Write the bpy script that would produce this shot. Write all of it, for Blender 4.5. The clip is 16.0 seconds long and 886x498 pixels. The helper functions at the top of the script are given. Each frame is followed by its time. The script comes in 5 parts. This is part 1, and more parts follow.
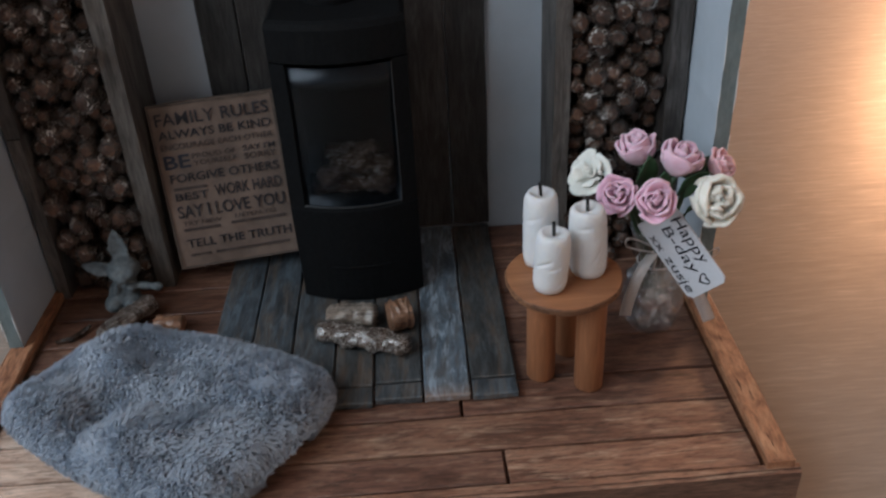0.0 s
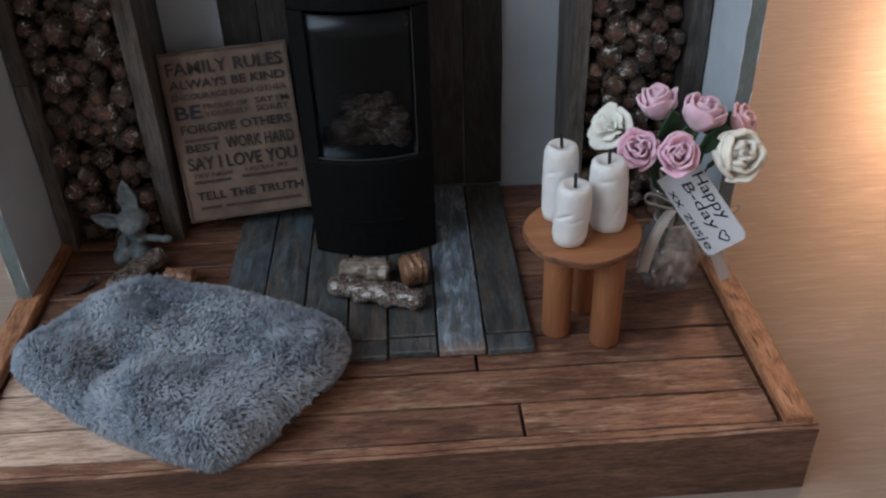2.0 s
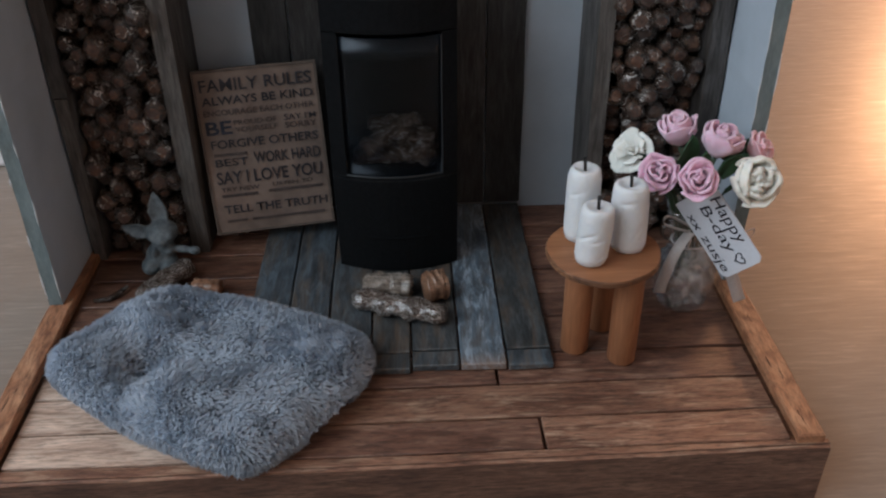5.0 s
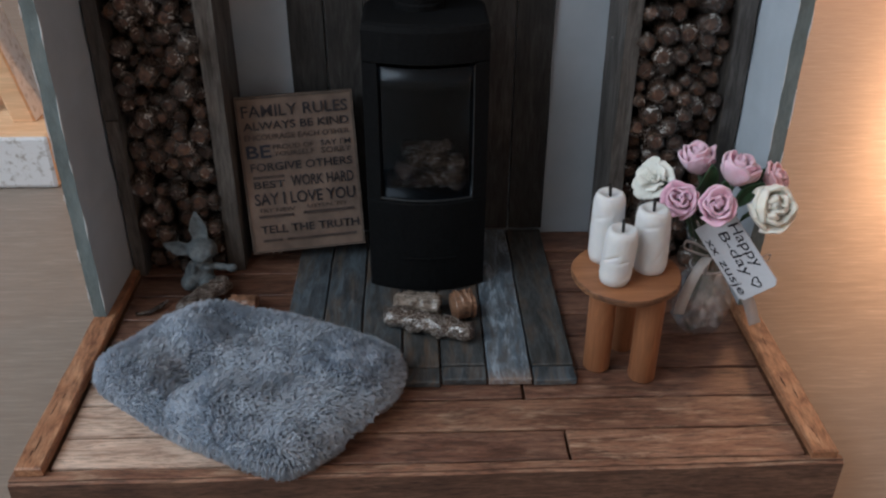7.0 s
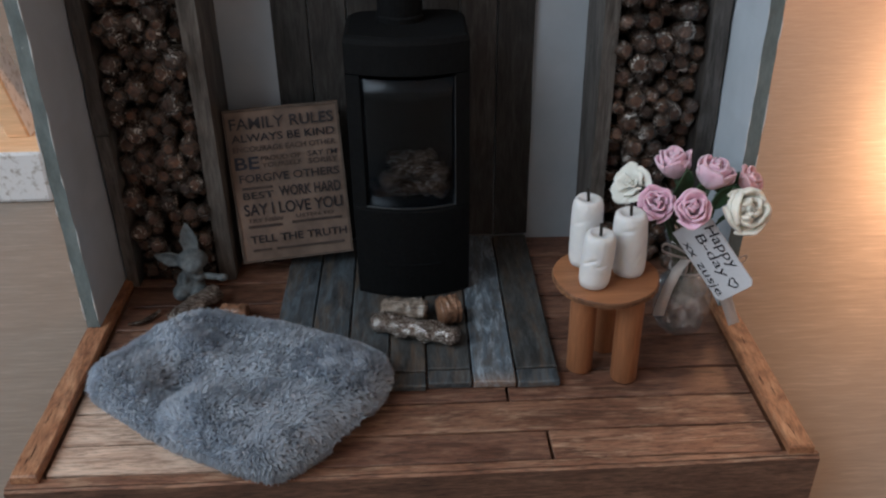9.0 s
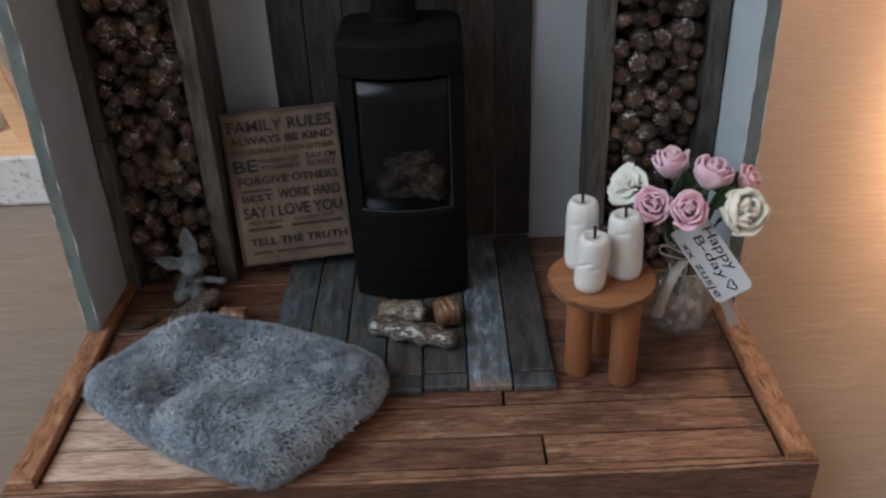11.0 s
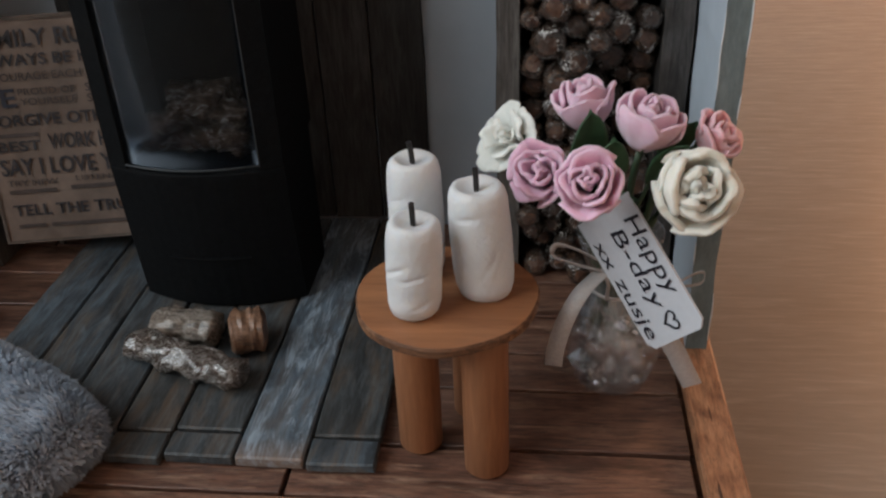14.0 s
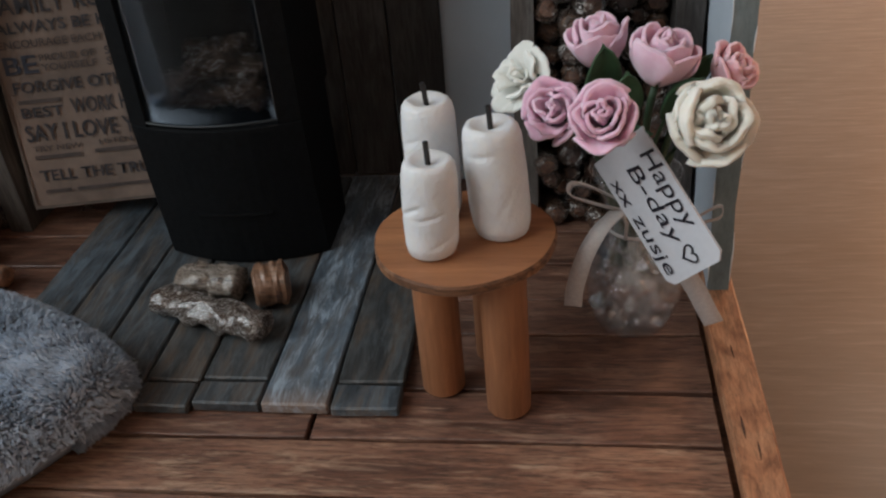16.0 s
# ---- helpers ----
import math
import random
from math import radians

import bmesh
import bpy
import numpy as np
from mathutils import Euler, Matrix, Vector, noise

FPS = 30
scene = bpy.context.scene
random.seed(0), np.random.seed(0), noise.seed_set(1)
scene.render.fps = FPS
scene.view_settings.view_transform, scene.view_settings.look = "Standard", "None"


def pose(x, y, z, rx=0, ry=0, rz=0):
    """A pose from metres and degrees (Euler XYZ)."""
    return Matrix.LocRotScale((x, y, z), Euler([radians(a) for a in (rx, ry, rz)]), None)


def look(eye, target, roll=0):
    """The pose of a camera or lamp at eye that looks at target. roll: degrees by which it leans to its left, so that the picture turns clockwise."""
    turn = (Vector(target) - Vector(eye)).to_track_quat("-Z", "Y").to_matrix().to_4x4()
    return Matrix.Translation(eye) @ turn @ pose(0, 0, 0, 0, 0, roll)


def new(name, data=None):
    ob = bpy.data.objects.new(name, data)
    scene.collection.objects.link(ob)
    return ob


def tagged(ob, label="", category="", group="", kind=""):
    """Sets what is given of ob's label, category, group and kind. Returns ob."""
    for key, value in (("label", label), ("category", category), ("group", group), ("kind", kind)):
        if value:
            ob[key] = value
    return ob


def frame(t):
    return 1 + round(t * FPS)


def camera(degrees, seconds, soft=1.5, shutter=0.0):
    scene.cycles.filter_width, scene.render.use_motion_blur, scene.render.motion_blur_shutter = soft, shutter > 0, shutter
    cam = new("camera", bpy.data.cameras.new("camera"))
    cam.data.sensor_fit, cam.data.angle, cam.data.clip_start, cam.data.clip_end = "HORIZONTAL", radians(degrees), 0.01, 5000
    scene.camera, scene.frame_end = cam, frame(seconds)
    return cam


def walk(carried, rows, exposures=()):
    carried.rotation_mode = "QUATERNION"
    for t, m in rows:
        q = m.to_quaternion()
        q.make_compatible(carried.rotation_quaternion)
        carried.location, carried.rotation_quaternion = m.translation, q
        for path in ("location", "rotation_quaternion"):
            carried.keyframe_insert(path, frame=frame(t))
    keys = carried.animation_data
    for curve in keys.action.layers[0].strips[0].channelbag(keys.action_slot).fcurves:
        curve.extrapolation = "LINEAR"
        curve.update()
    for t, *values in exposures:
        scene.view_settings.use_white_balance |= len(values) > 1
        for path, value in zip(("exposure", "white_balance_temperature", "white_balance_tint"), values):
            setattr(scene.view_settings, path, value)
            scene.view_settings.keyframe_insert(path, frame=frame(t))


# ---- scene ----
cam = camera(53.0, 16.0, soft=2.25, shutter=0.5)
PATH = [
    (0, (0.0190, -0.1281, 0.1528), (0.0231, 0.0400, 0.0446), -3.20),
    (0.5, (0.0130, -0.1288, 0.1496), (0.0181, 0.0365, 0.0371), -2.29),
    (1, (0.0131, -0.1245, 0.1468), (0.0193, 0.0396, 0.0326), -1.70),
    (1.5, (0.0116, -0.1271, 0.1510), (0.0186, 0.0374, 0.0376), -1.53),
    (2, (0.0123, -0.1292, 0.1464), (0.0181, 0.0362, 0.0341), -2.00),
    (2.5, (0.0095, -0.1274, 0.1465), (0.0143, 0.0386, 0.0351), -2.14),
    (3, (0.0095, -0.1269, 0.1454), (0.0138, 0.0395, 0.0345), -1.90),
    (3.5, (0.0072, -0.1273, 0.1462), (0.0116, 0.0389, 0.0351), -1.47),
    (4, (0.0084, -0.1304, 0.1497), (0.0132, 0.0362, 0.0392), -1.30),
    (6.3, (0.0006, -0.1418, 0.1506), (0.0077, 0.0288, 0.0465), 0.31),
    (6.5, (0.0004, -0.1440, 0.1495), (0.0061, 0.0274, 0.0467), 0.23),
    (7, (-0.0018, -0.1466, 0.1528), (0.0037, 0.0253, 0.0506), 0.15),
    (7.5, (0.0003, -0.1458, 0.1556), (0.0059, 0.0263, 0.0538), -0.18),
    (8, (0.0038, -0.1489, 0.1556), (0.0099, 0.0234, 0.0544), -0.43),
    (8.5, (0.0037, -0.1504, 0.1565), (0.0094, 0.0220, 0.0554), -0.67),
    (8.7, (0.0024, -0.1517, 0.1553), (0.0082, 0.0210, 0.0546), -0.70),
    (10.8, (0.0063, -0.1495, 0.1592), (0.0065, 0.0220, 0.0562), -2.38),
    (11, (0.0112, -0.1490, 0.1569), (0.0107, 0.0230, 0.0548), -2.24),
    (11.5, (0.0162, -0.1398, 0.1504), (0.0151, 0.0323, 0.0486), -1.17),
    (12, (0.0253, -0.1186, 0.1455), (0.0227, 0.0516, 0.0405), 0.05),
    (12.5, (0.0339, -0.0904, 0.1358), (0.0279, 0.0773, 0.0270), -0.63),
    (13, (0.0508, -0.0823, 0.1202), (0.0390, 0.0841, 0.0098), -2.31),
    (13.5, (0.0636, -0.0772, 0.1150), (0.0443, 0.0926, 0.0110), -2.04),
    (14, (0.0658, -0.0650, 0.1062), (0.0447, 0.1049, 0.0028), -2.77),
    (14.5, (0.0671, -0.0690, 0.1039), (0.0430, 0.1000, -0.0002), -3.92),
    (15, (0.0681, -0.0690, 0.1017), (0.0422, 0.1000, -0.0021), -4.84),
    (15.5, (0.0678, -0.0689, 0.1016), (0.0412, 0.0991, -0.0035), -5.17),
    (16, (0.0676, -0.0683, 0.1018), (0.0402, 0.0982, -0.0055), -5.49),
]
walk(cam, [(t, look(eye, target, roll)) for t, eye, target, roll in PATH], [(0, -0.50, 6500, 10), (4, -0.50, 6500, 10), (7, -0.52, 6600, 10), (11.5, -0.52, 6850, 10), (12.5, -0.56, 6950, 10), (13.5, -0.42, 7000, 10), (16, -0.42, 7000, 10)])

# ---- light and exposure ----
world = bpy.data.worlds.new("world")
scene.world = world
world.use_nodes = True
world.node_tree.nodes["Background"].inputs["Color"].default_value = (0.55, 0.68, 0.9, 1)
world.node_tree.nodes["Background"].inputs["Strength"].default_value = 0.08


def area_lamp(name, eye, target, sx, sy, watts, colour):
    data = bpy.data.lights.new(name, "AREA")
    data.shape, data.size, data.size_y, data.energy, data.color = "RECTANGLE", sx, sy, watts, colour
    ob = new(name, data)
    ob.matrix_world = look(eye, target)
    return ob


# daylight in the high window opening, and two warm lamps to the side of the table
area_lamp("window_light", (-0.80, -0.33, 0.74), (-0.02, 0.05, 0.02), 1.15, 0.75, 19.0, (0.79, 0.895, 1.0))
for place, watts in (((0.52, 0.66, 0.19), 11.0), ((0.37, -0.15, 0.18), 0.5)):
    lamp_data = bpy.data.lights.new("lamp_bulb", "POINT")
    lamp_data.energy, lamp_data.color, lamp_data.shadow_soft_size = watts, (1.0, 0.495, 0.25), 0.05
    new("lamp_bulb", lamp_data).location = place

# ---- materials ----
D = 0.1  # plan lengths below are in decimetres


def rgba(c):
    return (c[0], c[1], c[2], 1.0)


class Mat:
    """A node material with a Principled shader and a few shorthands."""

    def __init__(self, name, rough=0.6, metal=0.0, spec=0.5, coat=0.0, coat_rough=0.1):
        self.m = bpy.data.materials.new(name)
        self.m.use_nodes = True
        self.t = self.m.node_tree
        self.b = self.t.nodes["Principled BSDF"]
        self.b.inputs["Roughness"].default_value = rough
        self.b.inputs["Metallic"].default_value = metal
        self.b.inputs["Specular IOR Level"].default_value = spec
        self.b.inputs["Coat Weight"].default_value = coat
        self.b.inputs["Coat Roughness"].default_value = coat_rough

    def node(self, kind, **values):
        n = self.t.nodes.new(kind)
        for key, value in values.items():
            n.inputs[key.replace("_", " ")].default_value = value
        return n

    def link(self, a, b):
        self.t.links.new(a, b)

    def coords(self, scale=(1, 1, 1), shift=True):
        tc, mp = self.node("ShaderNodeTexCoord"), self.node("ShaderNodeMapping")
        mp.inputs["Scale"].default_value = scale
        self.link(tc.outputs["Object"], mp.inputs["Vector"])
        if shift:
            info, mul = self.node("ShaderNodeObjectInfo"), self.node("ShaderNodeVectorMath")
            mul.operation = "SCALE"
            cx = self.node("ShaderNodeCombineXYZ")
            for axis in "XYZ":
                self.link(info.outputs["Random"], cx.inputs[axis])
            self.link(cx.outputs[0], mul.inputs[0])
            mul.inputs["Scale"].default_value = 37.0
            self.link(mul.outputs[0], mp.inputs["Location"])
        return mp.outputs["Vector"]

    def noise(self, vec, scale, detail=5.0, rough=0.6, distort=0.0):
        n = self.node("ShaderNodeTexNoise", Scale=scale, Detail=detail, Roughness=rough, Distortion=distort)
        self.link(vec, n.inputs["Vector"])
        return n.outputs["Fac"]

    def ramp(self, fac, stops):
        n = self.node("ShaderNodeValToRGB")
        e = n.color_ramp.elements
        while len(e) < len(stops):
            e.new(0.5)
        for k, (p, c) in enumerate(stops):
            e[k].position, e[k].color = p, (rgba(c) if hasattr(c, "__len__") else (c, c, c, 1))
        self.link(fac, n.inputs["Fac"])
        return n.outputs["Color"]

    def mix(self, fac, a, b, blend="MIX"):
        n = self.t.nodes.new("ShaderNodeMix")
        n.data_type, n.blend_type = "RGBA", blend
        for value, socket in ((fac, n.inputs[0]), (a, n.inputs[6]), (b, n.inputs[7])):
            if hasattr(value, "is_linked"):
                self.link(value, socket)
            else:
                socket.default_value = rgba(value) if hasattr(value, "__len__") else value
        return n.outputs[2]

    def random_tint(self, colour, low, high):
        """Lightens or darkens each piece a little."""
        info = self.node("ShaderNodeObjectInfo")
        grey = self.ramp(info.outputs["Random"], [(0.0, low), (1.0, high)])
        return self.mix(1.0, colour, grey, "MULTIPLY")

    def bump(self, fac, strength, distance):
        n = self.node("ShaderNodeBump", Strength=strength, Distance=distance)
        self.link(fac, n.inputs["Height"])
        self.link(n.outputs["Normal"], self.b.inputs["Normal"])
        return n

    def base(self, socket):
        self.link(socket, self.b.inputs["Base Color"])
        return self

    def rough(self, fac, low, high):
        self.link(self.ramp(fac, [(0.3, low), (0.7, high)]), self.b.inputs["Roughness"])


def wood(name, dark, mid, light, along, fine=1.0, rough=0.5, coat=0.0, tint=(0.75, 1.15), streak=1.0, bump=0.25, pores=0.6, patch=None, short=1.0):
    """Wood with the grain along one axis: broad figure, fine fibres, dark pores, and worn patches."""
    w = Mat(name, rough, coat=coat, coat_rough=0.3)

    def grid(across, length):
        s = [across * fine] * 3
        s["xyz".index(along)] = length * fine
        return w.coords(tuple(s))

    figure = w.noise(grid(170, 34 * short), 1.0, 5, 0.62, 1.3 * streak)
    fibre = w.noise(grid(1500, 130 * short), 1.0, 5, 0.7, 0.5)
    pore = w.noise(grid(2600, 330 * short), 1.0, 3, 0.6)
    colour = w.ramp(figure, [(0.30, dark), (0.48, mid), (0.70, light)])
    colour = w.mix(0.9, colour, w.ramp(fibre, [(0.34, 1.0 - pores), (0.53, 1.0), (0.72, 1.32)]), "MULTIPLY")
    colour = w.mix(0.75, colour, w.ramp(pore, [(0.30, 1.0 - pores), (0.42, 1.0)]), "MULTIPLY")
    if patch:
        worn = w.noise(grid(420, 42 * short), 1.0, 7, 0.75, 0.4)
        colour = w.mix(w.ramp(worn, [(patch[1], 0.0), (patch[1] + 0.14, patch[2])]), colour, patch[0])
    w.base(w.random_tint(colour, *tint))
    w.rough(fibre, min(1, rough + 0.15), max(0.05, rough - 0.08))
    w.bump(fibre, bump, 0.0003)
    return w.m


M = {}
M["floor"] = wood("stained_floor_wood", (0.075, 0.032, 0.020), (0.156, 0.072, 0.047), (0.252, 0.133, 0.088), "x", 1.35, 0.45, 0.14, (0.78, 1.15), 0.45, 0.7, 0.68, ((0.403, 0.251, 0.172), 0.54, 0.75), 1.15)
M["floor_worn"] = wood("worn_light_floor_wood", (0.103, 0.043, 0.026), (0.217, 0.101, 0.061), (0.333, 0.181, 0.114), "x", 1.35, 0.55, 0.03, (0.9, 1.12), 0.45, 0.7, 0.68, ((0.482, 0.321, 0.216), 0.52, 0.8), 1.15)
# Window sheen on the front-left planks, painted as paler wood
M["floor_pale"] = wood("sheen_pale_floor_wood", (0.276, 0.173, 0.123), (0.513, 0.360, 0.275), (0.696, 0.536, 0.432), "x", 1.35, 0.5, 0.03, (0.95, 1.1), 0.45, 0.7, 0.64, ((0.674, 0.524, 0.420), 0.50, 0.6), 1.15)
M["trim"] = wood("stained_trim_wood", (0.15, 0.055, 0.026), (0.32, 0.142, 0.072), (0.46, 0.245, 0.135), "y", 1.0, 0.45, 0.1, (0.95, 1.05), 1.0, 0.35, 0.5, ((0.06, 0.025, 0.013), 0.60, 0.85), 2.0)
# Darker copy for the front of the edging, its shade painted into the wood
M["edging_shade"] = wood("shaded_edging_wood", (0.055, 0.025, 0.016), (0.108, 0.053, 0.034), (0.18, 0.098, 0.064), "x", 1.35, 0.6, 0.0, (0.9, 1.12), 0.45, 0.7, 0.68, ((0.26, 0.15, 0.095), 0.58, 0.6), 1.15)
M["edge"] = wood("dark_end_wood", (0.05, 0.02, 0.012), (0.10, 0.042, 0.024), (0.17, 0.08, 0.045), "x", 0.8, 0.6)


def washed(name, dark, mid, light, chalk, amount, brown=0.7, worn_end=False, tint=((0.86, 0.76, 0.68), (1.10, 1.18, 1.26))):
    """Grey washed board: dry-brushed chalky strokes along y, brown wood showing through."""
    w = Mat(name, 0.55, coat=0.06, coat_rough=0.35)
    long_v, brush_v, blot_v = w.coords((1500, 190, 1500)), w.coords((430, 80, 430)), w.coords((190, 70, 190))
    fibre = w.noise(long_v, 1.0, 5, 0.7, 0.5)
    brush = w.noise(brush_v, 1.0, 8, 0.78, 0.7)
    blot = w.noise(blot_v, 1.0, 5, 0.65, 1.0)
    colour = w.ramp(blot, [(0.32, dark), (0.5, mid), (0.68, light)])
    colour = w.mix(w.ramp(w.noise(w.coords((210, 48, 210)), 1.0, 6, 0.7, 0.8), [(0.46, 0.0), (0.62, brown)]), colour, (0.098, 0.074, 0.055))
    colour = w.mix(w.ramp(brush, [(0.50, 0.0), (0.62, amount)]), colour, chalk)
    colour = w.mix(0.6, colour, w.ramp(fibre, [(0.33, 0.5), (0.52, 1.0), (0.8, 1.15)]), "MULTIPLY")
    if worn_end:
        tc, sep = w.node("ShaderNodeTexCoord"), w.node("ShaderNodeSeparateXYZ")
        w.link(tc.outputs["Object"], sep.inputs[0])
        add = w.node("ShaderNodeMath")
        add.operation = "MULTIPLY_ADD"
        w.link(brush, add.inputs[0])
        add.inputs[1].default_value = 0.006
        w.link(sep.outputs["Y"], add.inputs[2])
        colour = w.mix(w.ramp(add.outputs[0], [(0.0031, 0.8), (0.0043, 0.0)]), colour, (0.30, 0.17, 0.09))
    w.base(w.random_tint(colour, *tint))
    w.rough(fibre, 0.7, 0.45)
    w.bump(brush, 0.5, 0.0004)
    return w.m


M["grey_y"] = washed("grey_washed_wood_lengthwise", (0.017, 0.020, 0.022), (0.042, 0.051, 0.058), (0.073, 0.091, 0.104), (0.125, 0.160, 0.185), 0.45, 0.8)
M["grey_pale"] = washed("pale_blue_washed_wood", (0.038, 0.050, 0.062), (0.075, 0.100, 0.125), (0.13, 0.175, 0.215), (0.31, 0.385, 0.45), 0.75, 0.45, True, (1.05, 1.1))
M["grey_z"] = wood("grey_washed_wood_upright", (0.012, 0.011, 0.0105), (0.027, 0.025, 0.024), (0.056, 0.055, 0.054), "z", 0.9, 0.65, 0.0, (0.7, 1.2), 1.4, 0.4, 0.5, ((0.10, 0.10, 0.098), 0.57, 0.5))
M["post"] = wood("grey_washed_post_wood", (0.035, 0.030, 0.027), (0.082, 0.073, 0.066), (0.165, 0.156, 0.146), "z", 0.8, 0.55, 0.0, (0.8, 1.15), 0.8, 0.4, 0.5, ((0.27, 0.26, 0.245), 0.55, 0.5))
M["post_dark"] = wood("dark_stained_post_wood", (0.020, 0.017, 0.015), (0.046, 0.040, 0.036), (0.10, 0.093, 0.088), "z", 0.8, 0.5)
M["stool"] = wood("light_beech_wood", (0.238, 0.094, 0.040), (0.297, 0.123, 0.054), (0.351, 0.152, 0.068), "x", 0.5, 0.5, 0.05, (0.95, 1.05), 0.6, 0.1, 0.18)
M["stool_leg"] = wood("light_beech_dowel", (0.221, 0.085, 0.036), (0.265, 0.108, 0.048), (0.308, 0.131, 0.059), "z", 0.5, 0.5, 0.05, (0.95, 1.05), 0.6, 0.1, 0.18)
M["ply"] = wood("sawn_plywood_edge", (0.06, 0.025, 0.012), (0.16, 0.068, 0.03), (0.30, 0.14, 0.062), "x", 1.0, 0.7)
M["table"] = wood("oak_table_veneer", (0.215, 0.176, 0.143), (0.232, 0.190, 0.156), (0.247, 0.203, 0.167), "x", 0.5, 0.42, 0.16, (1.0, 1.0), 1.0, 0.03, 0.10)
M["raw_wood"] = wood("pale_raw_wood", (0.66, 0.38, 0.20), (0.72, 0.45, 0.26), (0.78, 0.52, 0.32), "x", 0.4, 0.55, 0.0, (1.0, 1.0), 1.0, 0.1, 0.08)


def plaster(name, colour, mottled, rough=0.85):
    p = Mat(name, rough)
    v = p.coords((1, 1, 1))
    big, fine = p.noise(v, 60, 5), p.noise(v, 1400, 3)
    p.base(p.mix(p.ramp(big, [(0.35, 0.0), (0.7, 1.0)]), colour, mottled))
    p.bump(fine, 0.25, 0.0003)
    return p.m


M["white"] = plaster("white_painted_board", (0.395, 0.45, 0.505), (0.35, 0.40, 0.45))
M["room"] = plaster("pale_room_paint", (0.80, 0.79, 0.77), (0.76, 0.75, 0.73))
M["carpet"] = plaster("brown_room_floor", (0.20, 0.14, 0.10), (0.16, 0.11, 0.08))


def painted_edge():
    p = Mat("worn_blue_grey_edge_paint", 0.6)
    v = p.coords((1, 1, 0.35))
    n = p.noise(v, 420, 6, 0.7)
    colour = p.ramp(p.noise(v, 260, 7, 0.75), [(0.34, (0.095, 0.118, 0.120)), (0.5, (0.135, 0.175, 0.180)), (0.68, (0.19, 0.235, 0.238))])
    p.base(p.mix(p.ramp(n, [(0.69, 0.0), (0.73, 1.0)]), colour, (0.68, 0.70, 0.70)))
    p.bump(n, 0.5, 0.0006)
    return p.m


M["edge_paint"] = painted_edge()


def distressed_white():
    p = Mat("distressed_white_paint", 0.7)
    v = p.coords((1, 1, 1))
    n = p.noise(v, 330, 6, 0.7)
    p.base(p.mix(p.ramp(n, [(0.52, 0.0), (0.66, 1.0)]), (0.70, 0.71, 0.73), (0.38, 0.36, 0.34)))
    p.bump(n, 0.4, 0.0005)
    return p.m


M["distressed"] = distressed_white()


def bark():
    """Bark under a crinkled clear glaze."""
    p = Mat("glazed_bark", 0.4, spec=0.4, coat=0.95, coat_rough=0.04)
    v = p.coords((1, 1, 1))
    n, big = p.noise(v, 900, 6, 0.7, 1.0), p.noise(v, 520, 5, 0.7, 1.0)
    colour = p.ramp(n, [(0.3, (0.009, 0.005, 0.003)), (0.5, (0.030, 0.016, 0.010)), (0.72, (0.095, 0.055, 0.034))])
    # glints of the glaze, painted as thin broken white lines
    glint = p.ramp(p.noise(v, 260, 4, 0.6, 1.2), [(0.478, 0.0), (0.5, 1.0), (0.522, 0.0)])
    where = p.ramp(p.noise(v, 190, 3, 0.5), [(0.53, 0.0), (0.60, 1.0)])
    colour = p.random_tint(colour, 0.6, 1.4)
    p.base(p.mix(p.mix(1.0, glint, where, "MULTIPLY"), colour, (0.74, 0.73, 0.71)))
    p.rough(big, 0.4, 0.12)
    b = p.bump(n, 0.3, 0.0008)
    c = p.node("ShaderNodeBump", Strength=1.0, Distance=0.0028)
    p.link(big, c.inputs["Height"])
    p.link(c.outputs["Normal"], p.b.inputs["Coat Normal"])
    return p.m


def cut_end():
    p = Mat("glazed_cut_log_end", 0.5, spec=0.3, coat=1.0, coat_rough=0.03)
    v = p.coords((1, 1, 1))
    n = p.noise(v, 520, 5, 0.65, 0.8)
    colour = p.ramp(n, [(0.3, (0.022, 0.009, 0.005)), (0.52, (0.062, 0.027, 0.015)), (0.75, (0.14, 0.064, 0.034))])
    colour = p.random_tint(colour, 0.4, 1.45)
    # glints on the cut face, painted into the base colour
    end_glint = p.mix(1.0, p.ramp(p.noise(v, 300, 4, 0.6, 1.2), [(0.482, 0.0), (0.5, 1.0), (0.518, 0.0)]), p.ramp(p.noise(v, 210, 3, 0.5), [(0.55, 0.0), (0.62, 1.0)]), "MULTIPLY")
    p.base(p.mix(end_glint, colour, (0.60, 0.56, 0.52)))
    p.bump(n, 0.35, 0.0005)
    c = p.node("ShaderNodeBump", Strength=1.0, Distance=0.0018)
    p.link(p.noise(v, 380, 4, 0.6, 1.0), c.inputs["Height"])
    p.link(c.outputs["Normal"], p.b.inputs["Coat Normal"])
    return p.m


def pale_bark():
    """Silvery split bark, with bright glints painted in as near-white flakes."""
    p = Mat("silvery_split_bark", 0.3, coat=1.0, coat_rough=0.05)
    v = p.coords((0.45, 1.3, 1.3))
    n = p.noise(v, 1500, 7, 0.8, 1.6)
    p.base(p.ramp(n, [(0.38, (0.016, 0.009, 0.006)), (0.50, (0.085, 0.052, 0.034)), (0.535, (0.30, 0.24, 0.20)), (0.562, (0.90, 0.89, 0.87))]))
    p.bump(n, 1.0, 0.0016)
    return p.m


